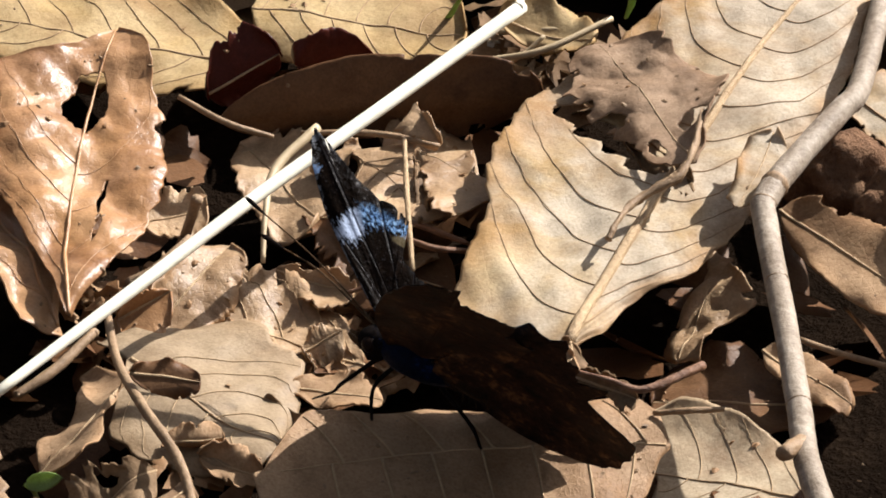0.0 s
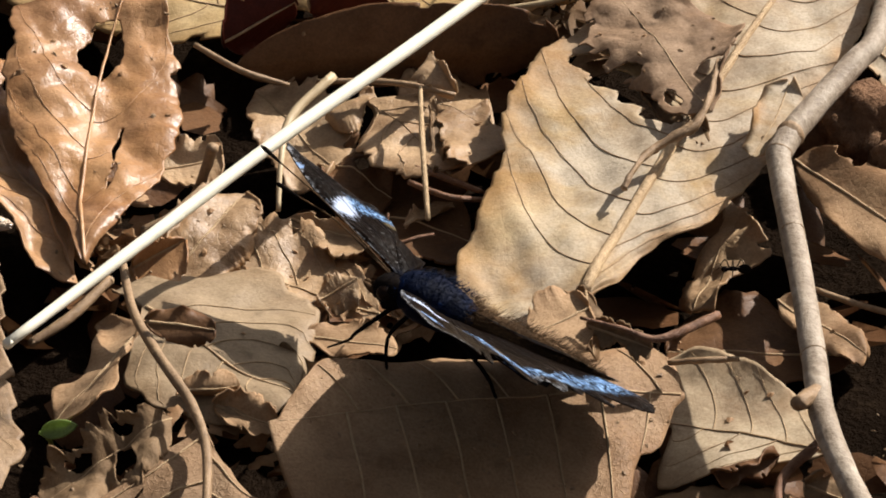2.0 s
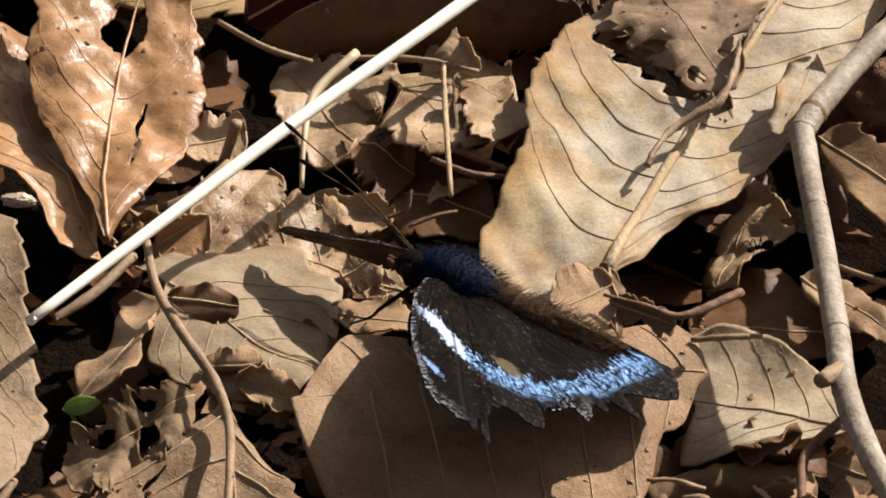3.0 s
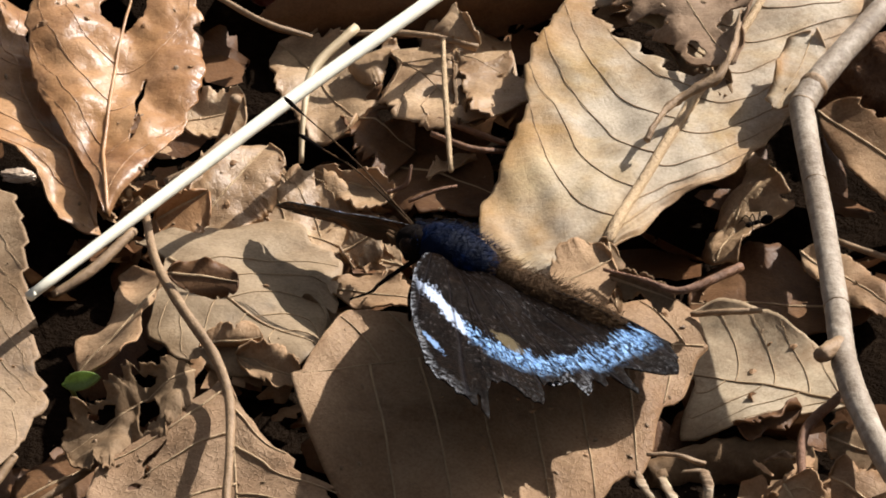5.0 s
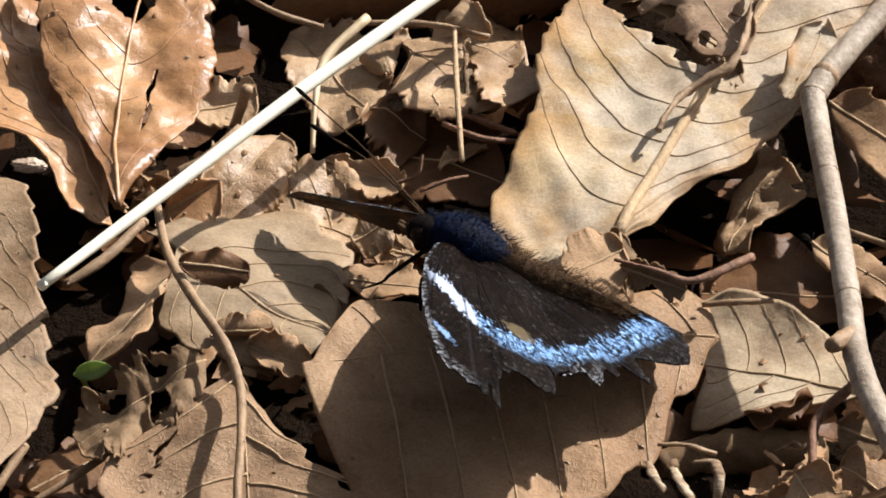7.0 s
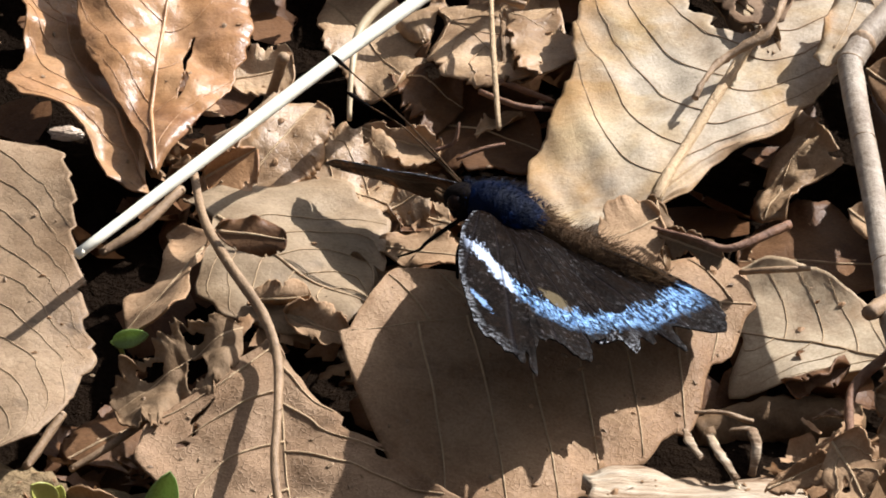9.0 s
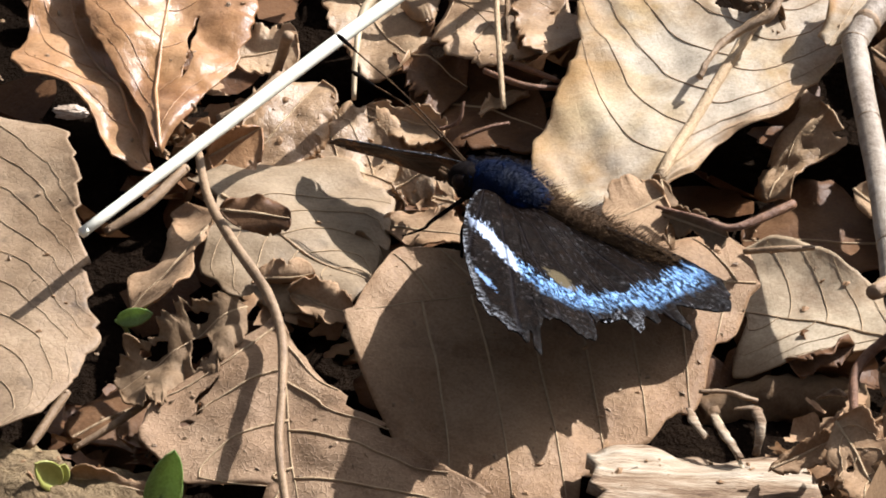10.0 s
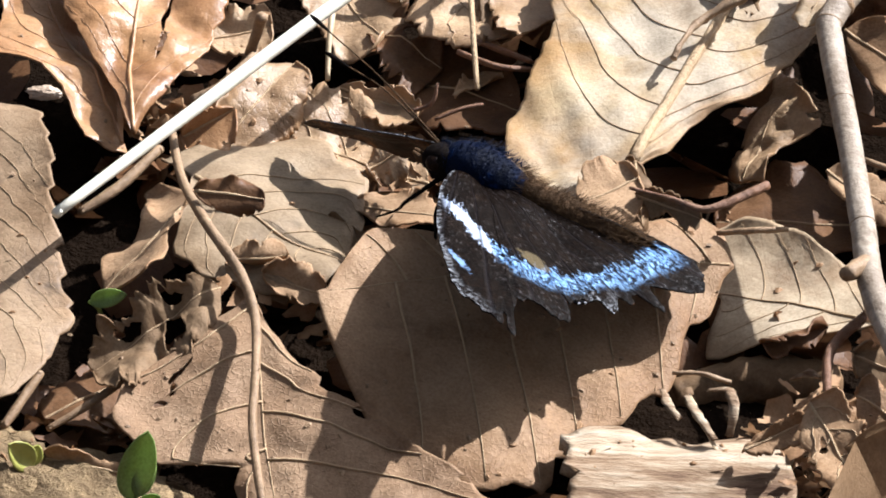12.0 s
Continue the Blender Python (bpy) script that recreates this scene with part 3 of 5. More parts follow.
leaf("fallen_leaf", "glossy orange brown dry leaf with a large hole", M_GLOSS, (-39.1, -0.6, 5.8), (-35.3, 47.7, 16.2), up=(0.090, -0.217, 0.972), left=[0.3, 0.9, 1.2, 1.6, 2.2, 3.1, 4.4, 5.8, 6.7, 7.6, 8.6, 9.6, 10.2, 10.7, 11.0, 11.2, 11.5, 11.7, 12.1, 12.7, 13.2, 13.8, 7.1, 3.8, 1.9, 0.3], right=[0.3, 1.0, 2.0, 3.2, 4.7, 5.9, 6.9, 7.8, 8.8, 9.2, 9.7, 10.1, 10.4, 10.6, 10.9, 11.0, 10.4, 9.8, 9.2, 8.3, 7.5, 6.7, 5.9, 4.8, 3.7, 0.3], bend=[0.0, 1.7, 2.0, 2.0, 1.4, 0.0], rib_cut=(0.0, 1.0), crumple=1.0, ragged=0.1, rib=0.28, seed=2, veins=6, folds=0.12, holes=((0.735, 0.02, 0.095, 0.24), (0.42, -0.35, 0.07, 0.03), (0.3, -0.4, 0.05, 0.04)), cup=-1.0, bites=1, rib_mat=M_RIB_GLOSS, vein_mat=M_RIB_GLOSS, vein_r=0.06, rows_=150, cols=44)
leaf("fallen_leaf", "glossy orange brown curled dry leaf", M_GLOSS, (-39.5, 0.3, 3.5), (-54.9, 39.5, 9.9), up=(0.367, -0.009, 0.930), left=[1.9, 4.8, 4.7, 4.6, 4.8, 5.2, 6.6, 9.2, 9.9, 10.3, 8.4, 6.6, 5.7, 5.1, 4.5, 4.3, 4.1, 4.0, 4.0, 0.3], right=[0.3, 0.8, 1.5, 2.3, 3.0, 3.5, 4.0, 4.3, 4.0, 4.0, 4.2, 4.2, 4.1, 4.0, 4.2, 4.4, 4.5, 4.6, 4.7, 4.9], bend=[0.0, 0.7, 1.6, 2.1, 1.5, -0.0], rib_cut=(0.04, 0.99), crumple=1.2, ragged=0.12, rib=0.25, seed=3, veins=6, cup=-0.8, rib_mat=M_RIB_GLOSS, folds=0.16, vein_mat=M_RIB_GLOSS, vein_r=0.06, rows_=130, cols=40)
leaf("broad_leaf", "broad tan dry leaf with raised veins under the butterfly", M_BROAD, (30.7, -23.1, 3.1), (-16.5, -38.0, 10.3), up=(0.211, -0.207, 0.955), left=[0.3, 1.6, 4.4, 6.9, 8.0, 8.5, 11.1, 15.1, 17.7, 19.2, 18.9, 20.2, 21.7, 23.1, 23.8, 24.4, 25.9, 26.9, 27.2, 26.8, 31.0, 32.3, 31.3, 29.8, 29.8, 30.5, 29.4, 27.9, 26.4, 24.8, 23.3, 21.5, 19.4, 6.7], right=[4.7, 7.1, 7.6, 7.6, 7.1, 6.5, 6.2, 6.1, 6.0, 6.0, 6.1, 6.2, 6.3, 6.4, 6.4, 6.5, 6.5, 6.5, 6.6, 6.6, 6.6, 6.7, 6.7, 7.0, 7.4, 7.7, 7.9, 8.0, 7.1, 5.5, 4.0, 2.5, 0.3, 0.3], bend=[0.0, -1.2, -1.7, -1.7, -1.0, -0.0], rib_cut=(0.01, 0.97), crumple=0.45, ragged=0.035, rib=0.16, seed=4, veins=7, vein_slope=0.1, vein_curve=0.4, vein_r=0.17, bites=0, curl=0.9, rows_=130, cols=40)
leaf("fallen_leaf", "upturned tan leaf with a net of raised veinlets and a crack", M_NET, (-24.2, -39.9, 11.4), (-19.6, -72.5, 3.1), up=(-0.010, -0.247, 0.969), left=[0.3, 0.4, 0.7, 1.0, 1.3, 1.7, 2.4, 3.0, 3.7, 4.4, 5.6, 6.7, 6.3, 7.1, 8.7, 10.3, 11.5, 12.7, 13.8, 14.9, 15.9, 16.9, 17.9, 18.9, 19.9, 20.9, 21.9, 22.9, 23.8, 24.5], right=[0.3, 2.1, 4.8, 6.1, 7.1, 8.3, 9.9, 11.4, 12.9, 14.2, 15.3, 15.8, 16.1, 16.4, 16.0, 15.2, 14.4, 13.6, 12.7, 11.8, 3.1, 3.7, 4.1, 3.9, 3.6, 3.6, 0.3, 0.3, 0.3, 0.3], bend=[0.0, 0.5, 0.1, -0.3, -0.1, -0.0], rib_cut=(0.0, 0.88), crumple=0.7, ragged=0.05, bites=3, rib=0.15, seed=6, veins=4, vein_slope=0.2, vein_r=0.18, holes=((0.27, -0.62, 0.03, 0.018), (0.31, -0.66, 0.025, 0.03), (0.36, -0.63, 0.035, 0.018), (0.41, -0.7, 0.012, 0.05)), rows_=150, cols=44)
leaf("fallen_leaf", "large grey brown toothed dry leaf", M_OLIVE, (-58.5, 1.3, 12.0), (-54.4, -59.3, 9.9), up=(-0.041, -0.039, 0.998), left=[0.3, 0.3, 6.8, 9.1, 9.1, 9.7, 10.4, 10.7, 10.7, 10.6, 10.7, 11.0, 11.3, 11.5, 11.5, 11.6, 12.4, 12.5, 10.8, 9.8, 9.1, 7.4, 5.8, 0.3], right=[0.3, 1.8, 3.2, 4.5, 5.0, 5.1, 5.2, 5.3, 5.4, 5.4, 5.4, 5.3, 5.2, 5.1, 5.0, 4.9, 4.5, 4.0, 3.5, 3.0, 2.5, 2.0, 1.2, 0.3], bend=[0.0, -0.3, -0.7, -0.5, -0.2, 0.0], rib_cut=(0.0, 1.0), crumple=0.4, ragged=0.04, teeth=0.07, tooth_count=13, rib=0.22, seed=7, veins=9, vein_r=0.06, bites=1, rows_=90, cols=26)
leaf("fallen_leaf", "pale grey brown dry leaf beside a thin twig", M_GREY, (-35.2, -6.4, 5.9), (-12.3, -29.3, 7.0), up=(0.052, 0.099, 0.994), left=[8.8, 10.9, 13.4, 16.3, 17.1, 17.3, 17.6, 17.1, 17.1, 17.6, 17.2, 16.7, 14.9, 12.7, 10.5, 8.1, 5.2, 2.5, 0.3, 0.3], right=[0.3, 0.3, 0.3, 0.3, 1.9, 4.0, 6.0, 8.0, 9.9, 10.9, 11.0, 11.2, 11.4, 10.3, 9.6, 9.0, 8.4, 7.7, 7.0, 5.9], bend=[0.0, -0.1, -1.0, -1.6, -1.1, 0.0], rib_cut=(0.17, 0.95), crumple=0.6, ragged=0.05, rib=0.25, seed=8, veins=5, vein_r=0.08, bites=0, rows_=70, cols=26)
leaf("fallen_leaf", "pale tan dry leaf with a rolled lower edge", M_CREAM, (47.1, -33.0, 1.8), (23.3, -18.3, -3.2), up=(-0.205, -0.001, 0.979), left=[0.3, 1.4, 2.5, 3.6, 4.8, 6.1, 6.5, 7.0, 7.4, 8.2, 8.9, 9.7, 10.4, 7.1, 0.3, 0.3, 0.3, 0.3, 0.3, 0.3], right=[0.3, 2.7, 4.1, 5.3, 6.3, 7.3, 8.3, 8.8, 9.1, 9.7, 10.4, 11.0, 11.4, 11.8, 12.1, 12.5, 12.7, 12.3, 11.9, 11.5], bend=[0.0, -0.4, -0.9, -0.5, 0.0, 0.0], rib_cut=(0.0, 0.78), crumple=0.4, ragged=0.04, rib=0.22, vein_r=0.06, seed=9, veins=4, bites=0, rows_=70, cols=26)
# The stick's shade on this leaf is put into its dark colour.
leaf("fallen_leaf", "leaf beside a stick, coloured dark for its shade", M_DARK, (51.8, -4.7, -4.0), (29.5, -4.7, -4.0), (41.7, 5.8, -4.0), (39.4, -12.6, -4.0), wide=0.5, full=0.45, crumple=0.5, seed=10)
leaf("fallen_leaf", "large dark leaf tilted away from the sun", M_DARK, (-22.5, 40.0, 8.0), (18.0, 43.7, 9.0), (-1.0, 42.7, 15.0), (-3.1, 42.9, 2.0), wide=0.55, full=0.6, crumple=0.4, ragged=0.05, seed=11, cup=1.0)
leaf("fallen_leaf", "tan torn leaf with a thin stalk lying across it", M_PINK, (-5.9, 34.2, 6.5), (5.8, 18.7, 6.5), up=(0.000, 0.000, 1.000), left=[1.1, 4.8, 5.8, 6.5, 6.2, 6.0, 5.8, 5.5, 5.2, 4.6, 4.1, 3.6, 2.0, 0.3], right=[0.3, 0.3, 1.1, 3.9, 6.0, 6.7, 7.2, 7.0, 6.9, 6.9, 7.0, 6.2, 5.2, 0.3], bend=[0.0, -0.2, -0.4, -0.6, -0.3, -0.0], rib_cut=(0.05, 1.0), folds=0.1, crumple=0.6, ragged=0.25, seed=12, rib=0.12, rib_mat=M_VEIN_DARK, veins=4, vein_mat=M_VEIN_DARK, vein_r=0.1)
leaf("fallen_leaf", "pale leaf piece under the straw", M_PINK, (-20.0, 41.1, 4.0), (-9.9, 23.5, 3.0), (-10.1, 36.9, 5.0), (-18.3, 26.0, 3.0), wide=0.5, full=0.4, folds=0.15, crumple=0.8, ragged=0.25, seed=13)
leaf("fallen_leaf", "pale leaf piece beside a broken stem", M_PINK, (-31.5, 22.0, 4.0), (-23.7, 24.2, 5.0), (-27.9, 26.4, 6.0), (-26.9, 18.2, 4.0), wide=0.5, full=0.4, crumple=0.5, ragged=0.2, seed=14)
leaf("fallen_leaf", "lit tan leaf piece below the straw", M_PINK, (-29.0, 1.7, 3.0), (-20.7, 15.5, 5.0), (-27.9, 9.2, 6.0), (-21.1, 4.0, 3.0), wide=0.5, full=0.4, folds=0.15, crumple=0.7, ragged=0.2, seed=15)
leaf("fallen_leaf", "tan crumpled leaf behind the butterfly", M_PINK, (-4.3, -3.6, 1.0), (-23.5, 7.0, 3.0), (-12.5, 11.2, 3.0), (-13.6, -4.8, 1.0), wide=0.5, full=0.4, folds=0.15, crumple=1.2, ragged=0.25, seed=16, veins=4)
leaf("fallen_leaf", "small curled tan leaf near the butterfly", M_TAN, (-12.7, -12.5, 4.0), (-2.2, -15.8, 4.0), (-6.8, -10.5, 5.0), (-8.1, -17.0, 4.0), wide=0.5, full=0.5, crumple=0.6, ragged=0.2, seed=17)
leaf("fallen_leaf", "curled tan leaf with a lifted edge", M_TAN, (-30.1, -21.6, 13.5), (-40.7, -36.2, 9.0), up=(-0.561, 0.159, 0.813), left=[0.3, 0.3, 0.3, 0.3, 0.4, 0.9, 1.5, 2.4, 3.7, 5.0, 6.2, 7.4, 8.6, 0.3], right=[7.5, 9.5, 7.5, 6.1, 5.2, 4.3, 4.4, 4.7, 4.6, 4.2, 3.7, 2.7, 1.4, 0.3], bend=[0.0, 0.4, 1.3, 1.6, 0.8, 0.0], rib_cut=(0.11, 1.0), crumple=0.6, ragged=0.08, seed=18, cup=1.2, bites=0)
leaf("fallen_leaf", "small dark folded leaf", M_DARK, (-30.3, -28.0, 17.0), (-22.6, -28.3, 16.0), (-26.2, -26.7, 18.0), (-26.2, -29.9, 15.0), wide=0.5, full=0.5, crumple=0.3, seed=19)
leaf("fallen_leaf", "small curled leaf among debris", M_TAN, (-22.6, -30.4, 7.0), (-15.5, -33.4, 6.0), (-18.7, -30.5, 9.0), (-19.3, -33.9, 6.0), wide=0.5, full=0.5, crumple=0.5, ragged=0.2, seed=20)
leaf("fallen_leaf", "yellowish pale leaf at the back", M_OCHRE, (-17.5, 55.5, 5.0), (-55.6, 67.7, 6.0), (-35.7, 79.1, 6.0), (-37.4, 52.1, 5.0), wide=0.5, full=0.4, crumple=0.6, ragged=0.06, seed=21, veins=6, vein_mat=M_VEIN_DARK, vein_r=0.07, rib=0.2)
leaf("fallen_leaf", "yellowish pale leaf at the back", M_OCHRE, (-19.2, 69.1, 6.0), (8.4, 60.5, 7.0), (-6.2, 81.7, 7.0), (-6.7, 51.9, 6.0), wide=0.5, full=0.4, crumple=0.6, ragged=0.06, seed=22, veins=6, vein_mat=M_VEIN_DARK, vein_r=0.07, rib=0.2)
leaf("fallen_leaf", "dark red curled leaf", M_RED, (-13.0, 47.2, 11.0), (-2.8, 51.1, 9.0), (-8.7, 48.0, 15.0), (-8.1, 50.7, 8.0), wide=0.5, full=0.5, crumple=0.5, seed=23)
leaf("fallen_leaf", "dark red brown curled leaf", M_RED, (-24.3, 45.3, 8.0), (-15.1, 48.2, 12.0), (-21.4, 48.7, 15.0), (-18.8, 48.8, 5.0), wide=0.5, full=0.5, crumple=0.7, ragged=0.2, seed=24)
leaf("fallen_leaf", "pale leaf in stripes of light beside the stick", M_PINK, (32.7, -0.3, -1.1), (39.9, 17.4, 2.3), up=(-0.224, -0.092, 0.970), left=[0.3, 2.3, 3.2, 3.1, 3.0, 2.9, 2.8, 2.7, 2.6, 2.5, 2.4, 2.3, 2.2, 2.2], right=[2.9, 2.8, 2.7, 2.6, 2.4, 3.6, 5.5, 6.6, 5.4, 4.1, 2.8, 1.4, 0.3, 0.3], bend=[0.0, 0.0, 0.0, 0.0, 0.0, 0.0], rib_cut=(0.02, 0.92), folds=0.5, crumple=0.5, ragged=0.12, seed=26, rib=0.1)
leaf("fallen_leaf", "pale leaf beyond the stick", M_TAN, (45.6, 17.5, 9.0), (63.7, -11.0, 11.0), (55.8, 10.5, 12.0), (51.5, -0.6, 9.0), wide=0.45, full=0.5, crumple=0.3, seed=27)
leaf("fallen_leaf", "small yellowish leaf below the big leaf's stalk", M_TAN, (19.7, -16.6, 10.5), (13.3, -20.9, 10.0), (15.0, -13.2, 10.5), (18.7, -23.7, 10.0), wide=0.5, full=0.4, crumple=0.4, seed=28)
leaf("fallen_leaf", "torn brown crumbling leaf on the big leaf", M_TORN, (35.3, 17.5, 15.5), (24.5, 43.6, 16.3), up=(-0.185, -0.106, 0.977), left=[0.3, 3.1, 4.4, 4.6, 4.7, 4.9, 5.0, 5.4, 5.9, 6.3, 6.6, 7.0, 7.4, 7.7, 6.8, 5.8, 4.5, 3.1], right=[0.3, 1.7, 2.8, 3.9, 5.0, 6.4, 8.0, 9.5, 10.6, 10.3, 9.1, 7.9, 7.0, 6.7, 6.5, 6.2, 4.5, 0.3], bend=[0.0, -0.1, -0.3, -0.3, -0.1, 0.0], rib_cut=(0.01, 0.99), rib=0.1, rows_=90, cols=30, folds=0.18, crumple=0.5, ragged=0.24, bites=9, curl=2.2, holes=((0.2, 0.6, 0.07, 0.2), (0.5, 0.75, 0.06, 0.15), (0.3, -0.5, 0.06, 0.3)), seed=29)
leaf("fallen_leaf", "pale leaf beyond the stick", M_TAN, (42.4, -5.6, 4.0), (51.9, -17.0, 4.0), (48.5, -8.7, 5.0), (46.1, -14.7, 4.0), wide=0.5, full=0.4, crumple=0.6, ragged=0.2, seed=30)
leaf("fallen_leaf", "crumpled brown leaf remains", M_BROWN, (-27.2, -38.0, 11.0), (-40.9, -47.8, 7.0), (-36.1, -41.8, 12.0), (-32.1, -50.1, 8.0), wide=0.5, full=0.4, rib=0.12, rows_=80, cols=22, folds=0.6, crumple=1.0, ragged=0.7, bites=9, holes=((0.4, 0.3, 0.08, 0.3), (0.65, -0.4, 0.08, 0.3), (0.3, -0.5, 0.07, 0.25)), seed=31)

# ---- stems and sticks ----
stick("straw", "long straight whitish dry straw lying across the leaves", "straw", M_STRAW, [(-45.5, -34.0, 18.0), (-31.1, -15.2, 19.0), (-16.1, 4.4, 20.0), (-1.6, 22.0, 21.0), (15.0, 42.8, 22.0)], [0.6, 0.75, 0.82, 0.85, 0.88], rough=0.03, sides=12)
stick("stick", "smooth pale grey stick with ringed nodes", "stick", M_BARK, [(61.2, 56.6, 16.0), (56.3, 33.8, 16.0), (53.1, 27.4, 16.0), (44.0, 12.0, 15.0), (43.1, 5.7, 14.0), (44.2, -13.9, 13.0), (44.8, -30.3, 12.0), (45.1, -39.9, 12.0), (47.7, -52.1, 11.0), (52.2, -65.7, 10.0)], [1.45, 1.45, 1.5, 1.6, 1.5, 1.45, 1.45, 1.5, 1.4, 1.3], stubs=[((45.1, -34.9, 12.0), (42.1, -39.1, 13.5), 1.15)], sides=14, nodes=((0.33, 1.72, 1.0), (0.38, 1.58, 0.35), (0.52, 1.5, 0.15), (0.66, 1.5, 0.15)), rough=0.1)
stick("twig", "thin brown leaf stalk curving over the litter", "twig", M_TWIG, [(-33.7, -12.5, 14.0), (-31.9, -23.5, 15.0), (-28.6, -32.3, 15.0), (-24.9, -39.5, 14.0), (-23.0, -46.5, 13.0), (-22.7, -55.7, 12.2), (-22.7, -64.6, 11.4), (-21.3, -75.8, 9.6)], [0.5, 0.55, 0.6, 0.6, 0.55, 0.5, 0.5, 0.45], rough=0.15)
stick("twig", "thin curved brown twig over dark litter", "twig", M_TWIG, [(-27.1, 34.9, 14.0), (-21.4, 30.7, 13.0), (-15.5, 30.4, 11.0)], [0.35, 0.4, 0.3])
stick("straw", "short broken yellowish straw", "straw", M_STRAW_OLD, [(-10.1, 31.0, 12.0), (-15.2, 24.6, 10.0), (-16.3, 17.2, 8.0), (-16.5, 11.9, 5.0)], [0.6, 0.6, 0.35, 0.3])
stick("twig", "pale thin stalk on a leaf", "twig", M_VEIN, [(0.5, 28.2, 12.0), (0.8, 16.2, 11.0), (1.4, 5.5, 8.0)], [0.28, 0.36, 0.3])
stick("twig", "dark thin stem under the stalk", "twig", M_ROOT, [(-0.1, 18.9, 6.5), (4.0, 16.2, 6.6), (8.1, 13.9, 6.2)], [0.35, 0.4, 0.3], rough=0.4)
stick("twig", "brown thin stem along the dark leaf", "twig", M_TWIG, [(-12.3, 34.4, 9.0), (-3.0, 33.6, 9.4), (4.8, 31.0, 9.2)], [0.3, 0.4, 0.3], rough=0.4)
stick("root", "reddish brown wrinkled root", "root", M_ROOT, [(18.7, -20.4, 12.0), (23.5, -22.6, 12.0), (27.0, -23.2, 11.0), (30.6, -21.4, 11.0), (34.5, -18.4, 11.0)], [0.2, 0.3, 0.42, 0.5, 0.58], rough=0.35)
stick("twig", "dark brown tendril beside the stick", "twig", M_ROOT, [(47.0, -37.4, 9.0), (43.6, -41.7, 9.0), (40.2, -46.0, 8.0), (39.7, -53.9, 7.0), (41.1, -62.9, 7.0), (43.6, -71.3, 6.0)], [0.35, 0.6, 0.6, 0.5, 0.4, 0.4], rough=0.2)
stick("twig", "dark curled dead stem on the big leaf", "twig", M_TWIG, [(24.6, 4.4, 13.0), (25.3, 6.2, 14.0), (28.2, 11.0, 14.5), (33.0, 13.6, 16.0), (35.1, 18.2, 17.0), (36.5, 25.9, 17.5)], [0.45, 0.3, 0.5, 0.55, 0.45, 0.3], rough=0.9)

# ---- smaller leaves and broken pieces ----
leaf("fallen_leaf", "pale folded leaf flap on the big leaf", M_PALE, (45.0, 22.6, 16.6), (39.9, 10.3, 13.5), up=(0.084, -0.277, 0.957), left=[0.3, 2.5, 2.4, 2.4, 2.0, 1.7, 1.5, 1.5, 1.4, 0.3], right=[0.3, 2.7, 2.8, 2.8, 2.7, 2.5, 2.1, 2.0, 2.0, 0.3], bend=[0.0, 0.2, 0.4, 0.4, 0.2, 0.0], rib_cut=(0.0, 0.99), crumple=0.4, ragged=0.06, rib=0.1, bites=1, seed=57)
leaf("fallen_leaf", "orange brown leaf piece under the straw", M_GLOSS, (-33.2, -1.5, 6.0), (-27.2, 1.5, 8.0), (-31.4, -1.2, 9.0), (-29.7, -5.0, 4.0), wide=0.45, full=0.4, crumple=0.6, ragged=0.2, seed=40)
# Shade from the leaves above is put into this leaf's dark colour.
leaf("fallen_leaf", "leaf under other leaves, its shade put into dark colour", M_DARK, (-46.6, -47.9, 0.0), (-35.4, -39.9, 1.0), (-45.2, -39.9, 1.0), (-37.2, -47.9, 0.0), wide=0.5, full=0.4, crumple=0.6, seed=41)
leaf("fallen_leaf", "torn pale leaf shreds on the wood", M_TAN, (37.2, -58.1, 11.0), (42.6, -75.0, 9.0), (42.3, -64.0, 11.0), (37.0, -68.6, 10.0), wide=0.5, full=0.35, crumple=1.2, ragged=0.4, seed=42, veins=4, holes=((0.35, 0.4, 0.06, 0.15), (0.7, -0.3, 0.05, 0.2)))
leaf("fallen_leaf", "orange brown small leaf piece", M_BROWN, (42.9, -47.1, 8.0), (48.3, -50.1, 8.0), (47.6, -46.8, 9.0), (44.6, -50.9, 7.0), wide=0.5, full=0.4, crumple=0.5, ragged=0.25, seed=43)
leaf("fallen_leaf", "pale curled leaf shreds", M_TAN, (43.0, -52.3, 5.0), (52.3, -60.3, 5.0), (48.6, -51.6, 6.0), (46.2, -61.0, 4.0), wide=0.5, full=0.4, crumple=1.2, ragged=0.35, seed=44)
leaf("fallen_leaf", "pale leaf piece at the wood's end", M_TAN, (30.2, -61.9, 7.0), (37.7, -58.2, 8.0), (33.9, -59.5, 9.0), (34.4, -61.9, 7.0), wide=0.5, full=0.4, crumple=0.8, ragged=0.35, seed=45)
leaf("fallen_leaf", "small curled leaf among debris", M_TAN, (-27.0, -29.1, 8.0), (-20.0, -29.4, 9.0), (-23.8, -28.6, 10.0), (-23.2, -29.4, 7.0), wide=0.5, full=0.5, crumple=0.8, ragged=0.2, seed=46, cup=-2)
leaf("fallen_leaf", "brown leaf in the shade", M_BROWN, (-22.4, -17.8, 3.0), (-10.6, -22.5, 4.0), (-16.6, -15.8, 4.0), (-15.7, -24.4, 3.0), wide=0.5, full=0.45, crumple=0.6, ragged=0.15, seed=47)
leaf("fallen_leaf", "small pale twisted leaf behind the butterfly", M_PINK, (-11.6, -3.0, 3.0), (-6.9, -1.0, 4.0), (-10.3, -0.6, 5.0), (-8.2, -5.3, 3.0), wide=0.5, full=0.45, folds=0.15, crumple=0.8, ragged=0.3, seed=48, cup=-2)
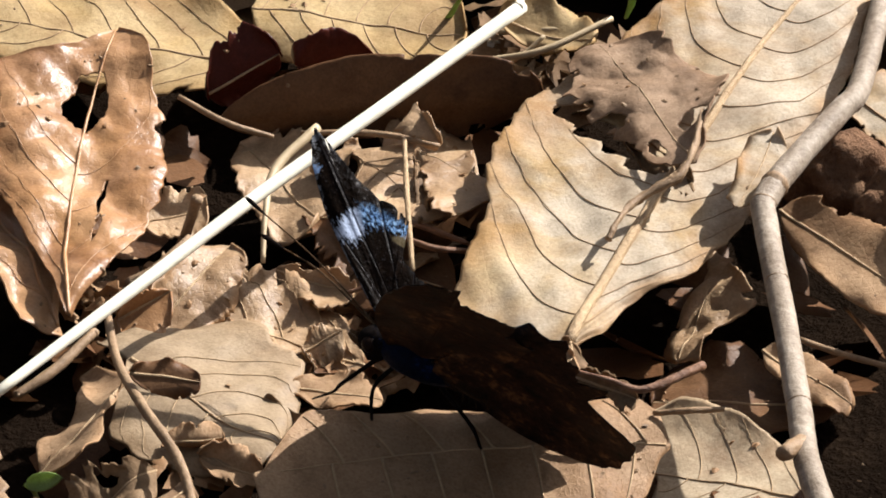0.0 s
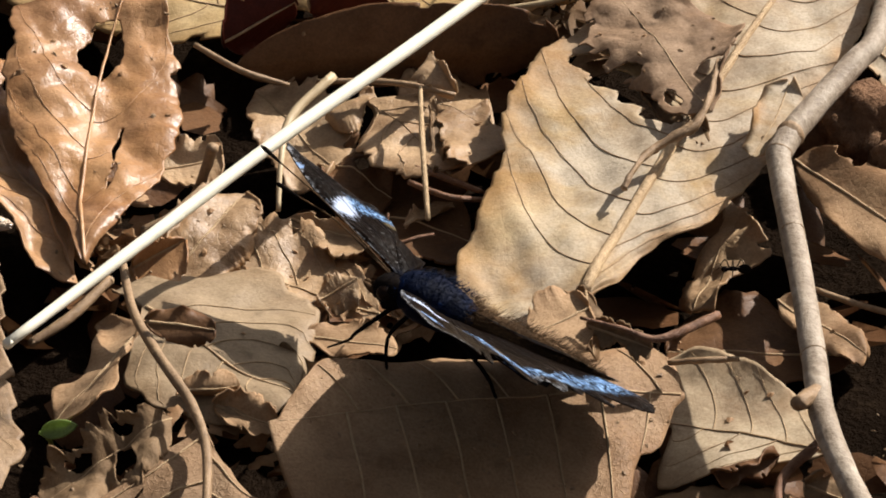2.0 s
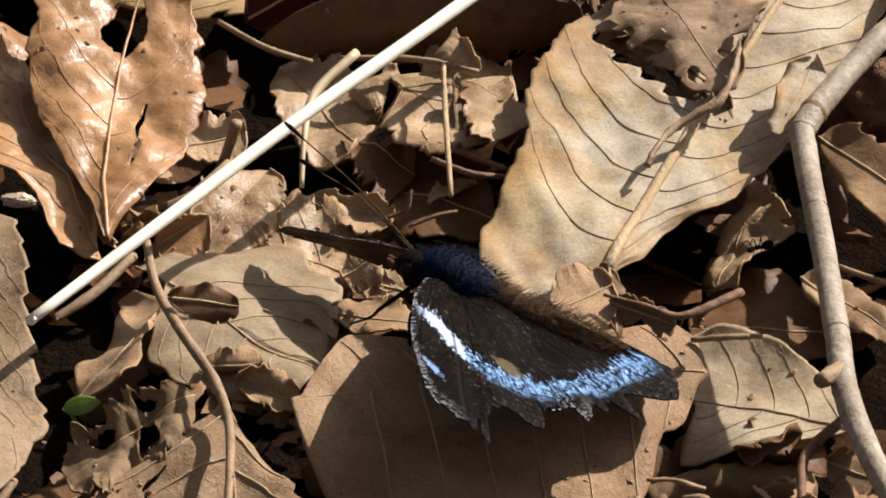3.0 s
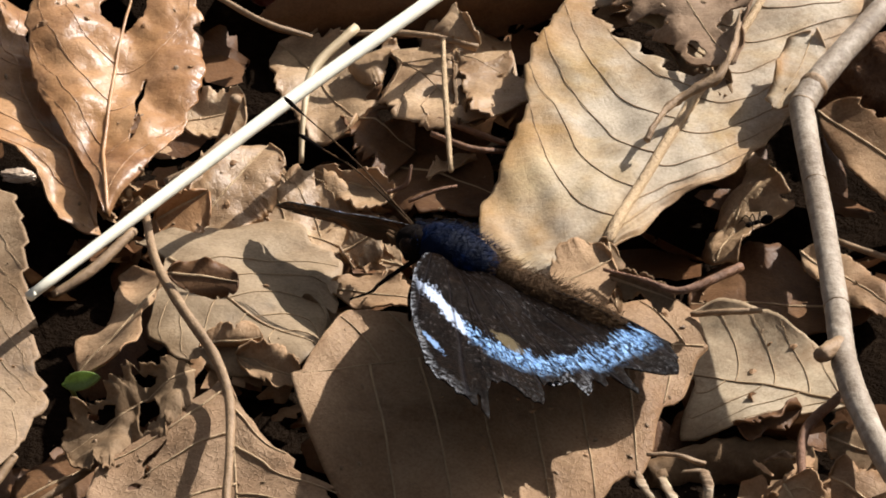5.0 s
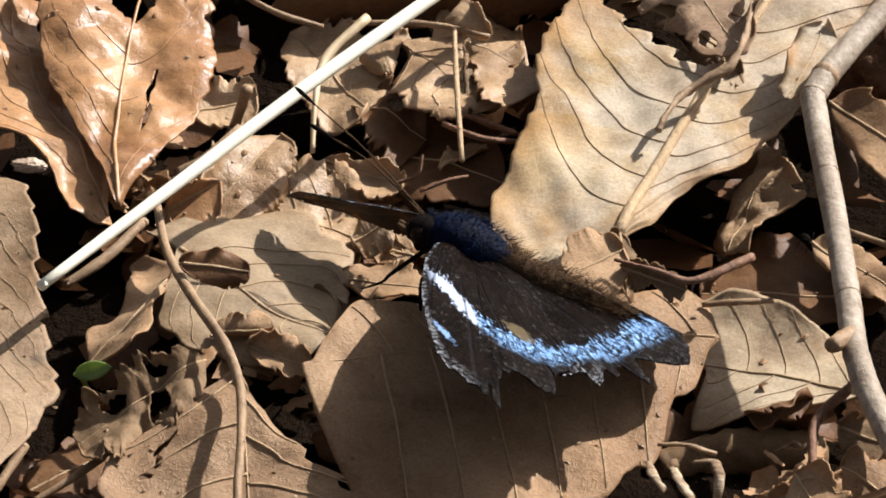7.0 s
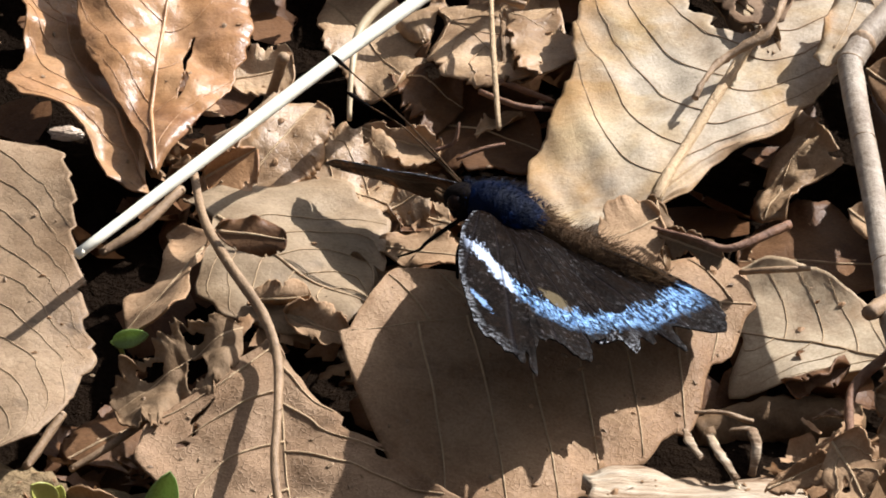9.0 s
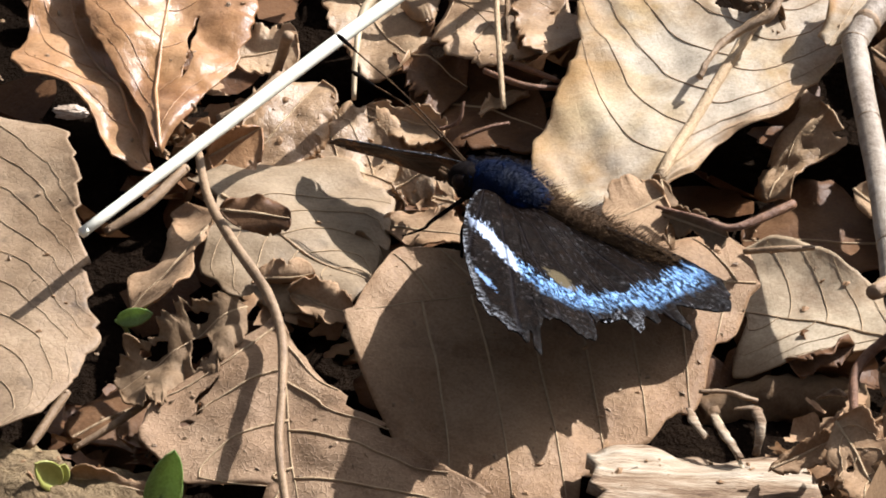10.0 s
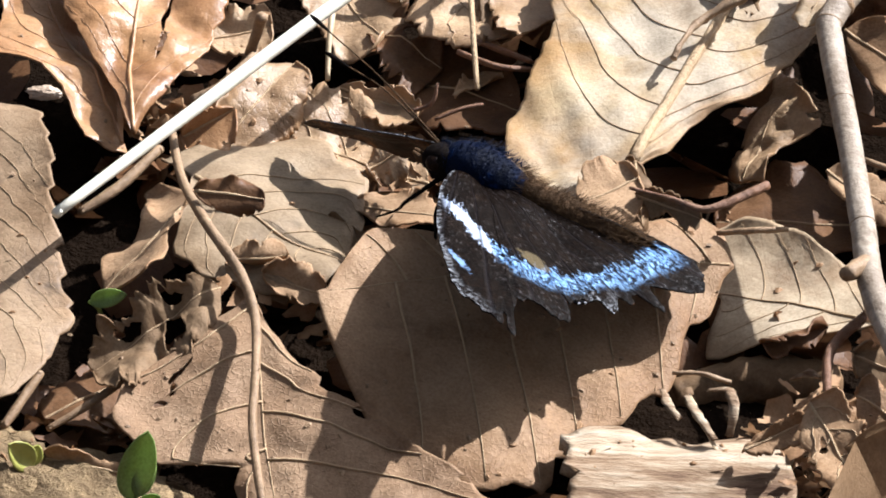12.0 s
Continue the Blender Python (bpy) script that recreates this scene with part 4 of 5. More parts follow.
leaf("fallen_leaf", "pale leaf piece behind the antennae", M_PINK, (-15.3, 13.9, 2.0), (-5.7, 8.8, 3.0), (-9.8, 12.1, 4.0), (-11.1, 6.7, 2.0), wide=0.5, full=0.4, folds=0.15, crumple=1.0, ragged=0.3, seed=49)
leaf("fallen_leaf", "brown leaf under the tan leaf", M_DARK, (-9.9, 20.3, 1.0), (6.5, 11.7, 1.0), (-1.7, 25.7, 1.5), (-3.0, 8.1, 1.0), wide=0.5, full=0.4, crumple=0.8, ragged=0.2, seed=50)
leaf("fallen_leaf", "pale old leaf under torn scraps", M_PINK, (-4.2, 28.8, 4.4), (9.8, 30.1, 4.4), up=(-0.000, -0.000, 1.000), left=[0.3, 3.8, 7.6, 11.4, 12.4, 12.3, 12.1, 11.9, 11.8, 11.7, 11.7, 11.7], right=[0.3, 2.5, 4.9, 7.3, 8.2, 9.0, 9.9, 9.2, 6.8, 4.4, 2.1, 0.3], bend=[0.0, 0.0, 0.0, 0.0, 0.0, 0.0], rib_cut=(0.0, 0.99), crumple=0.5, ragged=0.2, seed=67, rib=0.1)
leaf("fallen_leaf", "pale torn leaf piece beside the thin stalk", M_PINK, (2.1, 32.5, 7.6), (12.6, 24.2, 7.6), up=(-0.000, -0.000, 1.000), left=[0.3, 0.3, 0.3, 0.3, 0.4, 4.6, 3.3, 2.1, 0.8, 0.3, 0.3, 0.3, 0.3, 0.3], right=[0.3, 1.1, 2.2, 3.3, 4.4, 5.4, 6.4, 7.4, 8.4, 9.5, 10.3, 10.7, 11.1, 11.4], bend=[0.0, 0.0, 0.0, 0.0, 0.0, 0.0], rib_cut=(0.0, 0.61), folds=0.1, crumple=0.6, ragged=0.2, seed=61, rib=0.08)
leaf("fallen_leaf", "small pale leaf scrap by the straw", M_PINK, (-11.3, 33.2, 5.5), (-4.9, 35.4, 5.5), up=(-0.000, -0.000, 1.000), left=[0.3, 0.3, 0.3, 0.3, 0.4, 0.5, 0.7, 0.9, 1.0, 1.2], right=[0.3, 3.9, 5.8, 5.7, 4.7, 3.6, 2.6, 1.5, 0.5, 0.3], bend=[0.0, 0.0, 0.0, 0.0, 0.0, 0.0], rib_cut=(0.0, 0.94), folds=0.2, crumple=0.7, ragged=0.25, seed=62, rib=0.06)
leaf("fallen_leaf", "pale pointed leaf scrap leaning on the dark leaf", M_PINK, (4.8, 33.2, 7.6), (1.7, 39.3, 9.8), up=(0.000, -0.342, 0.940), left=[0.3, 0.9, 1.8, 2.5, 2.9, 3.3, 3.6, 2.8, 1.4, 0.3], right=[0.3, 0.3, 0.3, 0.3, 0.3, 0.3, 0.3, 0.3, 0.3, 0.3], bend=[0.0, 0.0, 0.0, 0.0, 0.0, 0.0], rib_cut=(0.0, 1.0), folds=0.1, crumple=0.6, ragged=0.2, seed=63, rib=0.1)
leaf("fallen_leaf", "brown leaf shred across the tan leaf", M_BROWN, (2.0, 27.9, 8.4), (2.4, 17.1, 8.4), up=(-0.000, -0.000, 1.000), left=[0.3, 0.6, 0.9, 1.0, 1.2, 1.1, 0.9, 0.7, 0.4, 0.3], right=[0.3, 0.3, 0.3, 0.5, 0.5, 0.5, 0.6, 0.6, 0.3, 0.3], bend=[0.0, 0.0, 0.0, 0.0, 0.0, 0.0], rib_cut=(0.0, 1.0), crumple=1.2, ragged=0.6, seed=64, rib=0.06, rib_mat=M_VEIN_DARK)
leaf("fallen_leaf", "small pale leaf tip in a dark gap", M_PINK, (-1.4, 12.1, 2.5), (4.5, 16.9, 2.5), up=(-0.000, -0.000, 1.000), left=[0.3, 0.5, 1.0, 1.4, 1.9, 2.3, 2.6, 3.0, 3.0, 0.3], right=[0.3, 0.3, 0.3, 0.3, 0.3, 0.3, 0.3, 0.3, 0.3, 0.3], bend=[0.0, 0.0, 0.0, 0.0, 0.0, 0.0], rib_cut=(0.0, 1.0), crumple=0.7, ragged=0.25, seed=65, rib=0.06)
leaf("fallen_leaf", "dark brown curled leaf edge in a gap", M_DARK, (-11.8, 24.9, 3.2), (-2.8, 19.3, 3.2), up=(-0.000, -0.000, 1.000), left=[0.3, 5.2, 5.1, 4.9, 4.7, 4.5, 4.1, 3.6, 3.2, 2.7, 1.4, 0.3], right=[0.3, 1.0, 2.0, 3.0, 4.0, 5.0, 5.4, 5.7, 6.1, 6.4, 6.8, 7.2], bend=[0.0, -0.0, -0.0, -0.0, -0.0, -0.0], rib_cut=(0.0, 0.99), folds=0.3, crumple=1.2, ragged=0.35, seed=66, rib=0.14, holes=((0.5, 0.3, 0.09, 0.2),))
leaf("fallen_leaf", "pale leaf pieces beyond the stick", M_PALE, (56.2, 45.3, 8.0), (65.0, 32.2, 8.0), (61.9, 46.4, 9.0), (58.4, 36.4, 7.0), wide=0.5, full=0.4, crumple=0.6, ragged=0.2, seed=51)
leaf("fallen_leaf", "thin pale leaf scrap on sandy soil", M_TAN, (-46.2, -60.0, 4.0), (-33.7, -63.5, 4.0), (-40.6, -60.8, 5.0), (-39.9, -63.7, 3.0), wide=0.5, full=0.35, crumple=0.6, ragged=0.35, seed=52)
leaf("fallen_leaf", "small brown torn piece at the leaf stalk", M_BROWN, (19.6, -12.5, 10.0), (20.4, -21.1, 7.0), (18.3, -13.9, 9.0), (21.5, -16.1, 9.0), wide=0.35, full=0.5, crumple=0.4, ragged=0.3, seed=53)
leaf("fallen_leaf", "dark jagged crumbs by the root", M_BROWN, (19.4, -20.6, 11.0), (26.8, -22.3, 9.0), (22.9, -21.5, 12.0), (22.9, -22.8, 9.0), wide=0.5, full=0.35, crumple=1.2, ragged=0.6, seed=54)
leaf("fallen_leaf", "brown rolled edge of a leaf", M_DARK, (32.7, -45.8, 9.0), (40.0, -42.7, 9.0), (36.4, -45.1, 11.0), (36.5, -45.0, 8.0), wide=0.6, full=0.35, crumple=0.3, ragged=0.1, seed=55, cup=-1)
leaf("fallen_leaf", "pale leaf at the back", M_OCHRE, (12.8, 66.3, 6.0), (24.8, 57.4, 8.0), (19.3, 66.9, 9.0), (18.4, 59.3, 6.0), wide=0.5, full=0.4, crumple=0.8, ragged=0.2, seed=56)

# ---- wood, twigs and crumbs ----
wood_piece("wood_piece", "pale weathered piece of split wood with dark grain", M_WOOD, (10.8, -64.4, 1.0), (35.4, -62.8, -1.0), (23.9, -57.0, 1.0), 9.5, 3.4, 1)
# The branch is set low and given a darker brown in place of shade.
stick("branch", "rotten branch, its brown colour darkened to imitate shade", "branch", M_BROWN, [(23.4, -36.5, -6.0), (28.6, -34.5, -6.0), (35.0, -34.3, -5.0), (41.9, -36.3, -4.0)], [2.0, 2.6, 2.8, 2.2], rough=0.35, sides=16)
stick("twig", "broken thin brown twig on wood", "twig", M_TWIG, [(22.8, -47.3, 6.0), (25.9, -47.3, 6.0), (29.3, -47.7, 5.0)], [0.18, 0.26, 0.3], rough=0.7)
stick("twig", "pale splinter on the wood", "twig", M_STRAW_OLD, [(24.7, -48.5, 4.0), (25.9, -54.8, 5.0), (27.5, -59.0, 4.0)], [0.15, 0.34, 0.15], rough=0.9, flat=0.35)
stick("bark_strip", "frayed pale strip of bark curling over", "bark", M_WOOD, [(26.8, -50.3, 6.0), (28.8, -53.1, 8.0), (29.2, -55.6, 7.0), (28.7, -57.3, 5.0)], [0.35, 0.5, 0.55, 0.35], rough=0.8, flat=0.35, seed=3)
stick("bark_strip", "frayed pale strip of bark leaning on wood", "bark", M_WOOD, [(24.2, -51.3, 6.0), (25.6, -55.5, 6.0), (27.1, -57.9, 5.0)], [0.3, 0.5, 0.4], rough=0.8, flat=0.35, seed=5)
stick("bark_strip", "short pale splinter of bark in the litter", "bark", M_WOOD, [(21.7, -49.0, 5.0), (22.3, -53.1, 6.0), (23.5, -54.3, 5.0)], [0.3, 0.55, 0.35], rough=0.9, flat=0.4, seed=7)
stick("bark_strip", "pale splintered end of a rotten branch", "bark", M_WOOD, [(36.2, -44.5, 3.0), (37.9, -45.9, 5.0), (39.5, -45.4, 4.0)], [0.4, 0.7, 0.3], rough=0.9, flat=0.4, seed=9)
stick("twig", "brown twig under the straw", "twig", M_TWIG, [(-44.3, -18.4, 7.0), (-40.0, -14.7, 8.0), (-35.4, -8.2, 9.0)], [0.5, 0.65, 0.5], rough=0.25)
stick("twig", "brown twig beside the straw", "twig", M_TWIG, [(-32.4, 4.7, 7.0), (-29.1, 6.2, 8.0), (-25.2, 11.4, 9.0)], [0.5, 0.55, 0.4], rough=0.2)
stick("twig", "broken stem standing in litter", "twig", M_TWIG, [(-26.7, 20.0, 2.0), (-25.5, 18.9, 6.0), (-24.4, 18.4, 10.0)], [0.6, 0.65, 0.7], rough=0.2)
stick("twig", "thin stalk under the crumpled leaf", "twig", M_TWIG, [(-45.6, -54.9, 4.0), (-41.7, -52.3, 5.0), (-36.9, -48.0, 6.0)], [0.35, 0.45, 0.4], rough=0.2)
stick("twig", "pale short stick on the soil", "twig", M_TWIG, [(-50.5, -54.6, 4.0), (-48.6, -50.8, 5.0), (-46.8, -47.3, 6.0)], [0.5, 0.55, 0.5], rough=0.2)
stick("twig", "fine brown twig behind the butterfly", "twig", M_ROOT, [(-0.9, 13.5, 8.0), (3.8, 10.4, 8.0), (8.2, 11.1, 7.0)], [0.35, 0.4, 0.3], rough=0.2)
stick("twig", "small curled brown tendril", "twig", M_ROOT, [(-6.3, 0.9, 8.0), (-3.9, 1.2, 9.0), (-3.3, 2.4, 11.0)], [0.25, 0.25, 0.2], rough=0.2)
stick("twig", "small thin brown twig on leaves", "twig", M_ROOT, [(-3.6, 0.6, 7.0), (-0.3, 1.5, 8.0), (2.1, 2.4, 8.0)], [0.2, 0.25, 0.2], rough=0.2)
stick("twig", "leaf rim twig in shade", "twig", M_TWIG, [(28.9, -19.5, 5.0), (33.4, -20.3, 6.0), (37.0, -20.1, 6.0)], [0.3, 0.4, 0.3], rough=0.3)
stick("twig", "thin brown stem beyond the stick", "twig", M_TWIG, [(46.7, -4.7, 5.0), (51.2, -7.6, 5.0), (56.9, -10.5, 5.0)], [0.35, 0.4, 0.35], rough=0.2)
stick("straw", "yellow dry grass stem", "straw", M_STRAW_OLD, [(10.5, 55.9, 6.0), (18.3, 55.4, 8.0), (27.0, 59.7, 10.0)], [0.4, 0.45, 0.4], rough=0.1)
stick("straw", "yellow dry grass stem", "straw", M_STRAW_OLD, [(11.2, 56.4, 4.0), (15.5, 57.3, 6.0), (18.4, 58.8, 8.0)], [0.35, 0.35, 0.3], rough=0.1)
stick("straw", "golden dry grass stem", "straw", M_STRAW_OLD, [(12.8, 66.1, 4.0), (20.0, 63.5, 6.0), (24.9, 60.5, 7.0)], [0.35, 0.4, 0.3], rough=0.1)
stick("grass_blade", "short green grass blade", "grass", M_GREEN, [(5.2, 68.4, 3.0), (6.6, 64.4, 8.0), (8.7, 61.3, 14.0)], [0.3, 0.6, 0.2], rough=0.05, flat=0.3)
stick("grass_blade", "short green grass blade", "grass", M_GREEN, [(29.1, 66.3, 6.0), (29.7, 63.8, 10.0), (29.8, 62.0, 14.0)], [0.3, 0.5, 0.2], rough=0.05, flat=0.3)
humus("humus_clod", "crumbly brown humus lump beyond the stick", M_CLOD, (54.1, 24.5, 6.0), (7.5, 7, 7), 1)
humus("humus_clod", "crumbly brown humus lump on the ground", M_CLOD, (59.6, 15.5, 5.0), (6, 6, 8), 2)
clod("soil_mound", "light sandy soil with crumbs", M_SAND, (-44.8, -65.3, 0.0), (15, 11, 5), 3, "soil")
clod("soil_mound", "light sandy soil with crumbs", M_SAND, (-52.8, -63.1, 1.0), (10, 10, 5), 4, "soil")
clod("pebble", "small pale rounded pebble on soil", M_STRAW, (11.0, 65.9, 2.0), (2.0, 1.4, 1.2), 5, "pebble")
clod("pebble", "small pale rounded pebble on soil", M_STRAW, (15.9, 75.0, 2.0), (2.4, 1.6, 1.3), 6, "pebble")
clod("dry_bud", "shiny pale dry bud", M_BUD, (-49.8, 4.7, 8.0), (2.0, 0.95, 0.8), 7, "bud")

# ---- seedlings ----
sprout("seedling", "small bright green leaf between dry leaves", M_GREEN, (-40.9, -34.4, 4.0), [((-41.8, -38.2, 9.0), (-37.5, -39.6, 11.0), 1.05, 1)])
sprout("seedling", "green seedling with two upright folded leaves", M_GREEN, (-35.5, -69.5, 0.0), [((-35.7, -73.4, 9.0), (-33.3, -71.8, 17.0), 1.9, 2), ((-34.8, -73.6, 9.5), (-32.9, -71.1, 13.0), 1.1, 3), ((-34.7, -72.4, 7.0), (-32.2, -72.8, 9.0), 0.9, 4)])
sprout("seedling", "yellow green seedling on a pinkish stem", M_YELLOWGREEN, (-45.2, -63.8, -0.0), [((-46.6, -62.8, 5.0), (-49.0, -63.9, 9.0), 1.5, 5), ((-46.8, -62.5, 5.0), (-46.0, -61.4, 7.0), 0.9, 6)], M_STEM_PINK)
leaf("fallen_leaf", "torn pale piece below the torn leaf", M_BROWN, (27.2, 28.6, 12.0), (35.0, 18.5, 12.8), (30.2, 26.0, 12.8), (31.6, 19.0, 12.5), wide=0.5, full=0.4, crumple=0.8, ragged=0.4, seed=58)

# ---- loose bits ----
# These bits lie in a shaded gap; the shade is in their dark colour.
litter("leaf_bits", "crumbling leaf bits in the litter, darkened for gap shade", M_DARK, 60, 0.013, 0.0, 0.004, 0.004, 20, 0.6, (-0.0357, -0.0458, 0.002))
litter("leaf_bits", "pale leaf shreds and splinters beside the wood", M_TAN, 110, 0.013, 0.0, 0.004, 0.005, 21, 0.6, (0.0435, -0.0551, 0.004))
litter("leaf_bits", "tan leaf bits behind the butterfly", M_TAN, 70, 0.010, 0.0, 0.0045, 0.004, 23, 0.6, (-0.0083, 0.0034, 0.001))
litter("leaf_bits", "brown grass and leaf bits at the back", M_BROWN, 60, 0.014, 0.0, 0.007, 0.005, 24, 0.6, (0.0185, 0.0626, 0.004))
litter("leaf_bits", "tan leaf bits under the straw", M_TAN, 40, 0.010, 0.0, 0.006, 0.004, 25, 0.6, (-0.033, 0.0139, 0.002))
litter("leaf_bits", "small leaf bits among dry curls", M_TAN, 40, 0.009, 0.0, 0.005, 0.005, 26, 0.6, (-0.0194, -0.0296, 0.006))
crumbs("crumbs", "dark specks of soil and leaf dust on the leaves", M_TWIG, 1500, (-62, -78, 62, 80), 0.55, 3, 0.05)
crumbs("crumbs", "pale specks of broken leaf on the litter", M_TAN, 900, (-62, -78, 62, 80), 0.8, 8, 0.12)

# ---- butterfly ----
def wing_material(name):
    """Upper side of the wings: near-black brown scales, a white to blue band, silvery dust near the edge, glints put
    into the colour.
    """
    n = Nodes(name)
    co = n.add("TexCoord")
    sep = n.add("SeparateXYZ")
    n.link(co.outputs["UV"], sep.inputs[0])
    f, o = n.math("SUBTRACT", sep.outputs[0], 0.03), sep.outputs[1]          # forward and outward, 0..1 over 50 mm from -35 and -10
    v = co.outputs["Object"]
    grain = n.noise(1800.0, 3.0, 0.7, v)
    blot = n.noise(420.0, 4.0, 0.65, v)
    # fan of veins
    ang = n.math("ARCTAN2", n.math("SUBTRACT", f, 0.76), n.math("SUBTRACT", o, 0.15))
    span = n.math("SQRT", n.math("ADD", n.math("MULTIPLY", n.math("SUBTRACT", f, 0.76), n.math("SUBTRACT", f, 0.76)), n.math("MULTIPLY", n.math("SUBTRACT", o, 0.15), n.math("SUBTRACT", o, 0.15))))
    along = n.add("CombineXYZ")
    n.link(n.math("MULTIPLY", ang, 9.0), along.inputs[0])
    n.link(n.math("MULTIPLY", span, 9.0), along.inputs[1])
    streak = n.noise(5.0, 6.0, 0.7, along.outputs[0])
    line = n.ramp(f, [(at, (lv,) * 3) for at, lv in ((0.10, 0.10), (0.16, 0.15), (0.23, 0.22), (0.33, 0.34), (0.444, 0.444), (0.562, 0.54), (0.64, 0.58), (0.72, 0.60), (0.77, 0.58), (0.80, 0.545), (0.83, 0.51), (0.88, 0.475))])
    wobble = n.math("MULTIPLY", n.math("SUBTRACT", blot, 0.5), 0.07)
    d = n.math("ABSOLUTE", n.math("SUBTRACT", n.math("ADD", n.math("ADD", o, wobble), n.math("MULTIPLY", n.math("SUBTRACT", streak, 0.5), 0.16)), line))
    wide = n.ramp(f, [(0.2, (0.060,) * 3), (0.33, (0.050,) * 3), (0.44, (0.040,) * 3), (0.56, (0.037,) * 3), (0.72, (0.047,) * 3), (0.83, (0.058,) * 3), (0.88, (0.03,) * 3)])
    band = n.math("MULTIPLY", n.ramp(n.math("DIVIDE", d, wide), [(0.55, (1, 1, 1)), (0.95, (0, 0, 0))]), n.ramp(f, [(0.10, (0.0,) * 3), (0.17, (1, 1, 1)), (0.875, (1, 1, 1)), (0.90, (0, 0, 0))]))
    white = n.ramp(n.math("ADD", f, n.math("MULTIPLY", wobble, 0.6)), [(0.775, (0, 0, 0)), (0.79, (1, 1, 1))])
    fx = n.math("DIVIDE", n.math("SUBTRACT", n.math("SUBTRACT", f, 0.896), n.math("SUBTRACT", o, 0.69)), 0.052)
    ox = n.math("DIVIDE", n.math("ADD", n.math("SUBTRACT", f, 0.896), n.math("SUBTRACT", o, 0.69)), 0.019)
    e = n.math("ADD", n.math("MULTIPLY", fx, fx), n.math("MULTIPLY", ox, ox))
    tipspot = n.ramp(n.math("ADD", e, n.math("MULTIPLY", n.math("SUBTRACT", grain, 0.5), 4.5)), [(0.5, (1, 1, 1)), (1.0, (0, 0, 0))])
    dark = n.ramp(blot, [(0.35, (0.002, 0.0012, 0.0009)), (0.6, (0.005, 0.003, 0.002)), (0.8, (0.013, 0.0075, 0.0045))])
    # Sparse pale bluish specks: faint glints mixed into the scale colour.
    dust = n.ramp(n.math("ADD", n.math("MULTIPLY", grain, 0.75), n.math("MULTIPLY", n.noise(130.0, 2.0, 0.5, v), 0.25)), [(0.60, (0, 0, 0)), (0.68, (1, 1, 1))])
    col = n.mix(n.math("MULTIPLY", dust, 0.008), dark, (0.15, 0.17, 0.22))
    col = n.mix(n.math("MULTIPLY", n.ramp(streak, [(0.5, (0, 0, 0)), (0.7, (1, 1, 1))]), 0.4), col, (0.020, 0.011, 0.007))
    # Glints along the veins, painted as warm and bluish flecks with extra gloss.
    glint = n.math("MULTIPLY", n.ramp(streak, [(0.50, (0, 0, 0)), (0.62, (1, 1, 1))]), n.math("MULTIPLY", n.ramp(grain, [(0.52, (0, 0, 0)), (0.60, (1, 1, 1))]), n.ramp(n.noise(170.0, 3.0, 0.6, v), [(0.42, (0, 0, 0)), (0.56, (1, 1, 1))])))
    col = n.mix(n.math("MULTIPLY", glint, 0.10), col, n.mix(n.noise(240.0, 3.0, 0.6, v), (0.26, 0.12, 0.05), (0.14, 0.20, 0.30)))
    rim = n.add("UVMap")
    rim.uv_map = "Rim"
    edge = n.add("SeparateXYZ")
    n.link(rim.outputs[0], edge.inputs[0])
    silver = n.math("MULTIPLY", n.ramp(edge.outputs[0], [(0.90, (0, 0, 0)), (0.985, (1, 1, 1))]), n.ramp(grain, [(0.46, (0, 0, 0)), (0.58, (1, 1, 1))]))
    silver = n.math("MULTIPLY", silver, n.ramp(edge.outputs[1], [(0.0, (1, 1, 1)), (0.30, (1, 1, 1)), (0.42, (0.06,) * 3)]))
    col = n.mix(n.math("MULTIPLY", silver, 0.6), col, (0.34, 0.35, 0.38))
    blue = n.mix(n.ramp(grain, [(0.35, (0, 0, 0)), (0.65, (1, 1, 1))]), (0.05, 0.14, 0.36), (0.27, 0.43, 0.66))
    strip = n.mix(white, blue, (0.40, 0.46, 0.60))
    speck = n.ramp(n.math("ADD", n.math("MULTIPLY", grain, 0.6), n.math("MULTIPLY", blot, 0.4)), [(0.42, (0, 0, 0)), (0.52, (1, 1, 1))])
    col = n.mix(n.math("MULTIPLY", n.math("MULTIPLY", band, n.math("MAXIMUM", n.math("MULTIPLY", speck, n.ramp(streak, [(0.43, (0.04,) * 3), (0.54, (1, 1, 1))])), white)), 0.96), col, strip)
    wx = n.math("DIVIDE", n.math("SUBTRACT", f, 0.646), 0.055)
    wy = n.math("DIVIDE", n.math("SUBTRACT", o, 0.525), 0.03)
    worn = n.ramp(n.math("ADD", n.math("ADD", n.math("MULTIPLY", wx, wx), n.math("MULTIPLY", wy, wy)), n.math("MULTIPLY", n.math("SUBTRACT", blot, 0.5), 3.0)), [(0.6, (1, 1, 1)), (1.1, (0, 0, 0))])
    col = n.mix(n.math("MULTIPLY", worn, 0.6), col, (0.13, 0.10, 0.055))
    col = n.mix(n.math("MULTIPLY", tipspot, 0.7), col, (0.22, 0.34, 0.58))
    ridge = n.math("ABSOLUTE", n.math("SUBTRACT", n.math("FRACT", n.math("MULTIPLY", ang, 4.2)), 0.5))
    veins = n.ramp(ridge, [(0.0, (1, 1, 1)), (0.07, (0, 0, 0))])
    col = n.mix(n.math("MULTIPLY", veins, 0.7), col, (0.012, 0.010, 0.011))
    n.bump(n.math("ADD", n.math("MULTIPLY", grain, 0.8), n.math("ADD", blot, n.math("MULTIPLY", veins, 0.7))), 0.6, 0.0003)
    return n.finish(col, 0.38, n.math("ADD", n.math("MULTIPLY", glint, 0.22), 0.018))


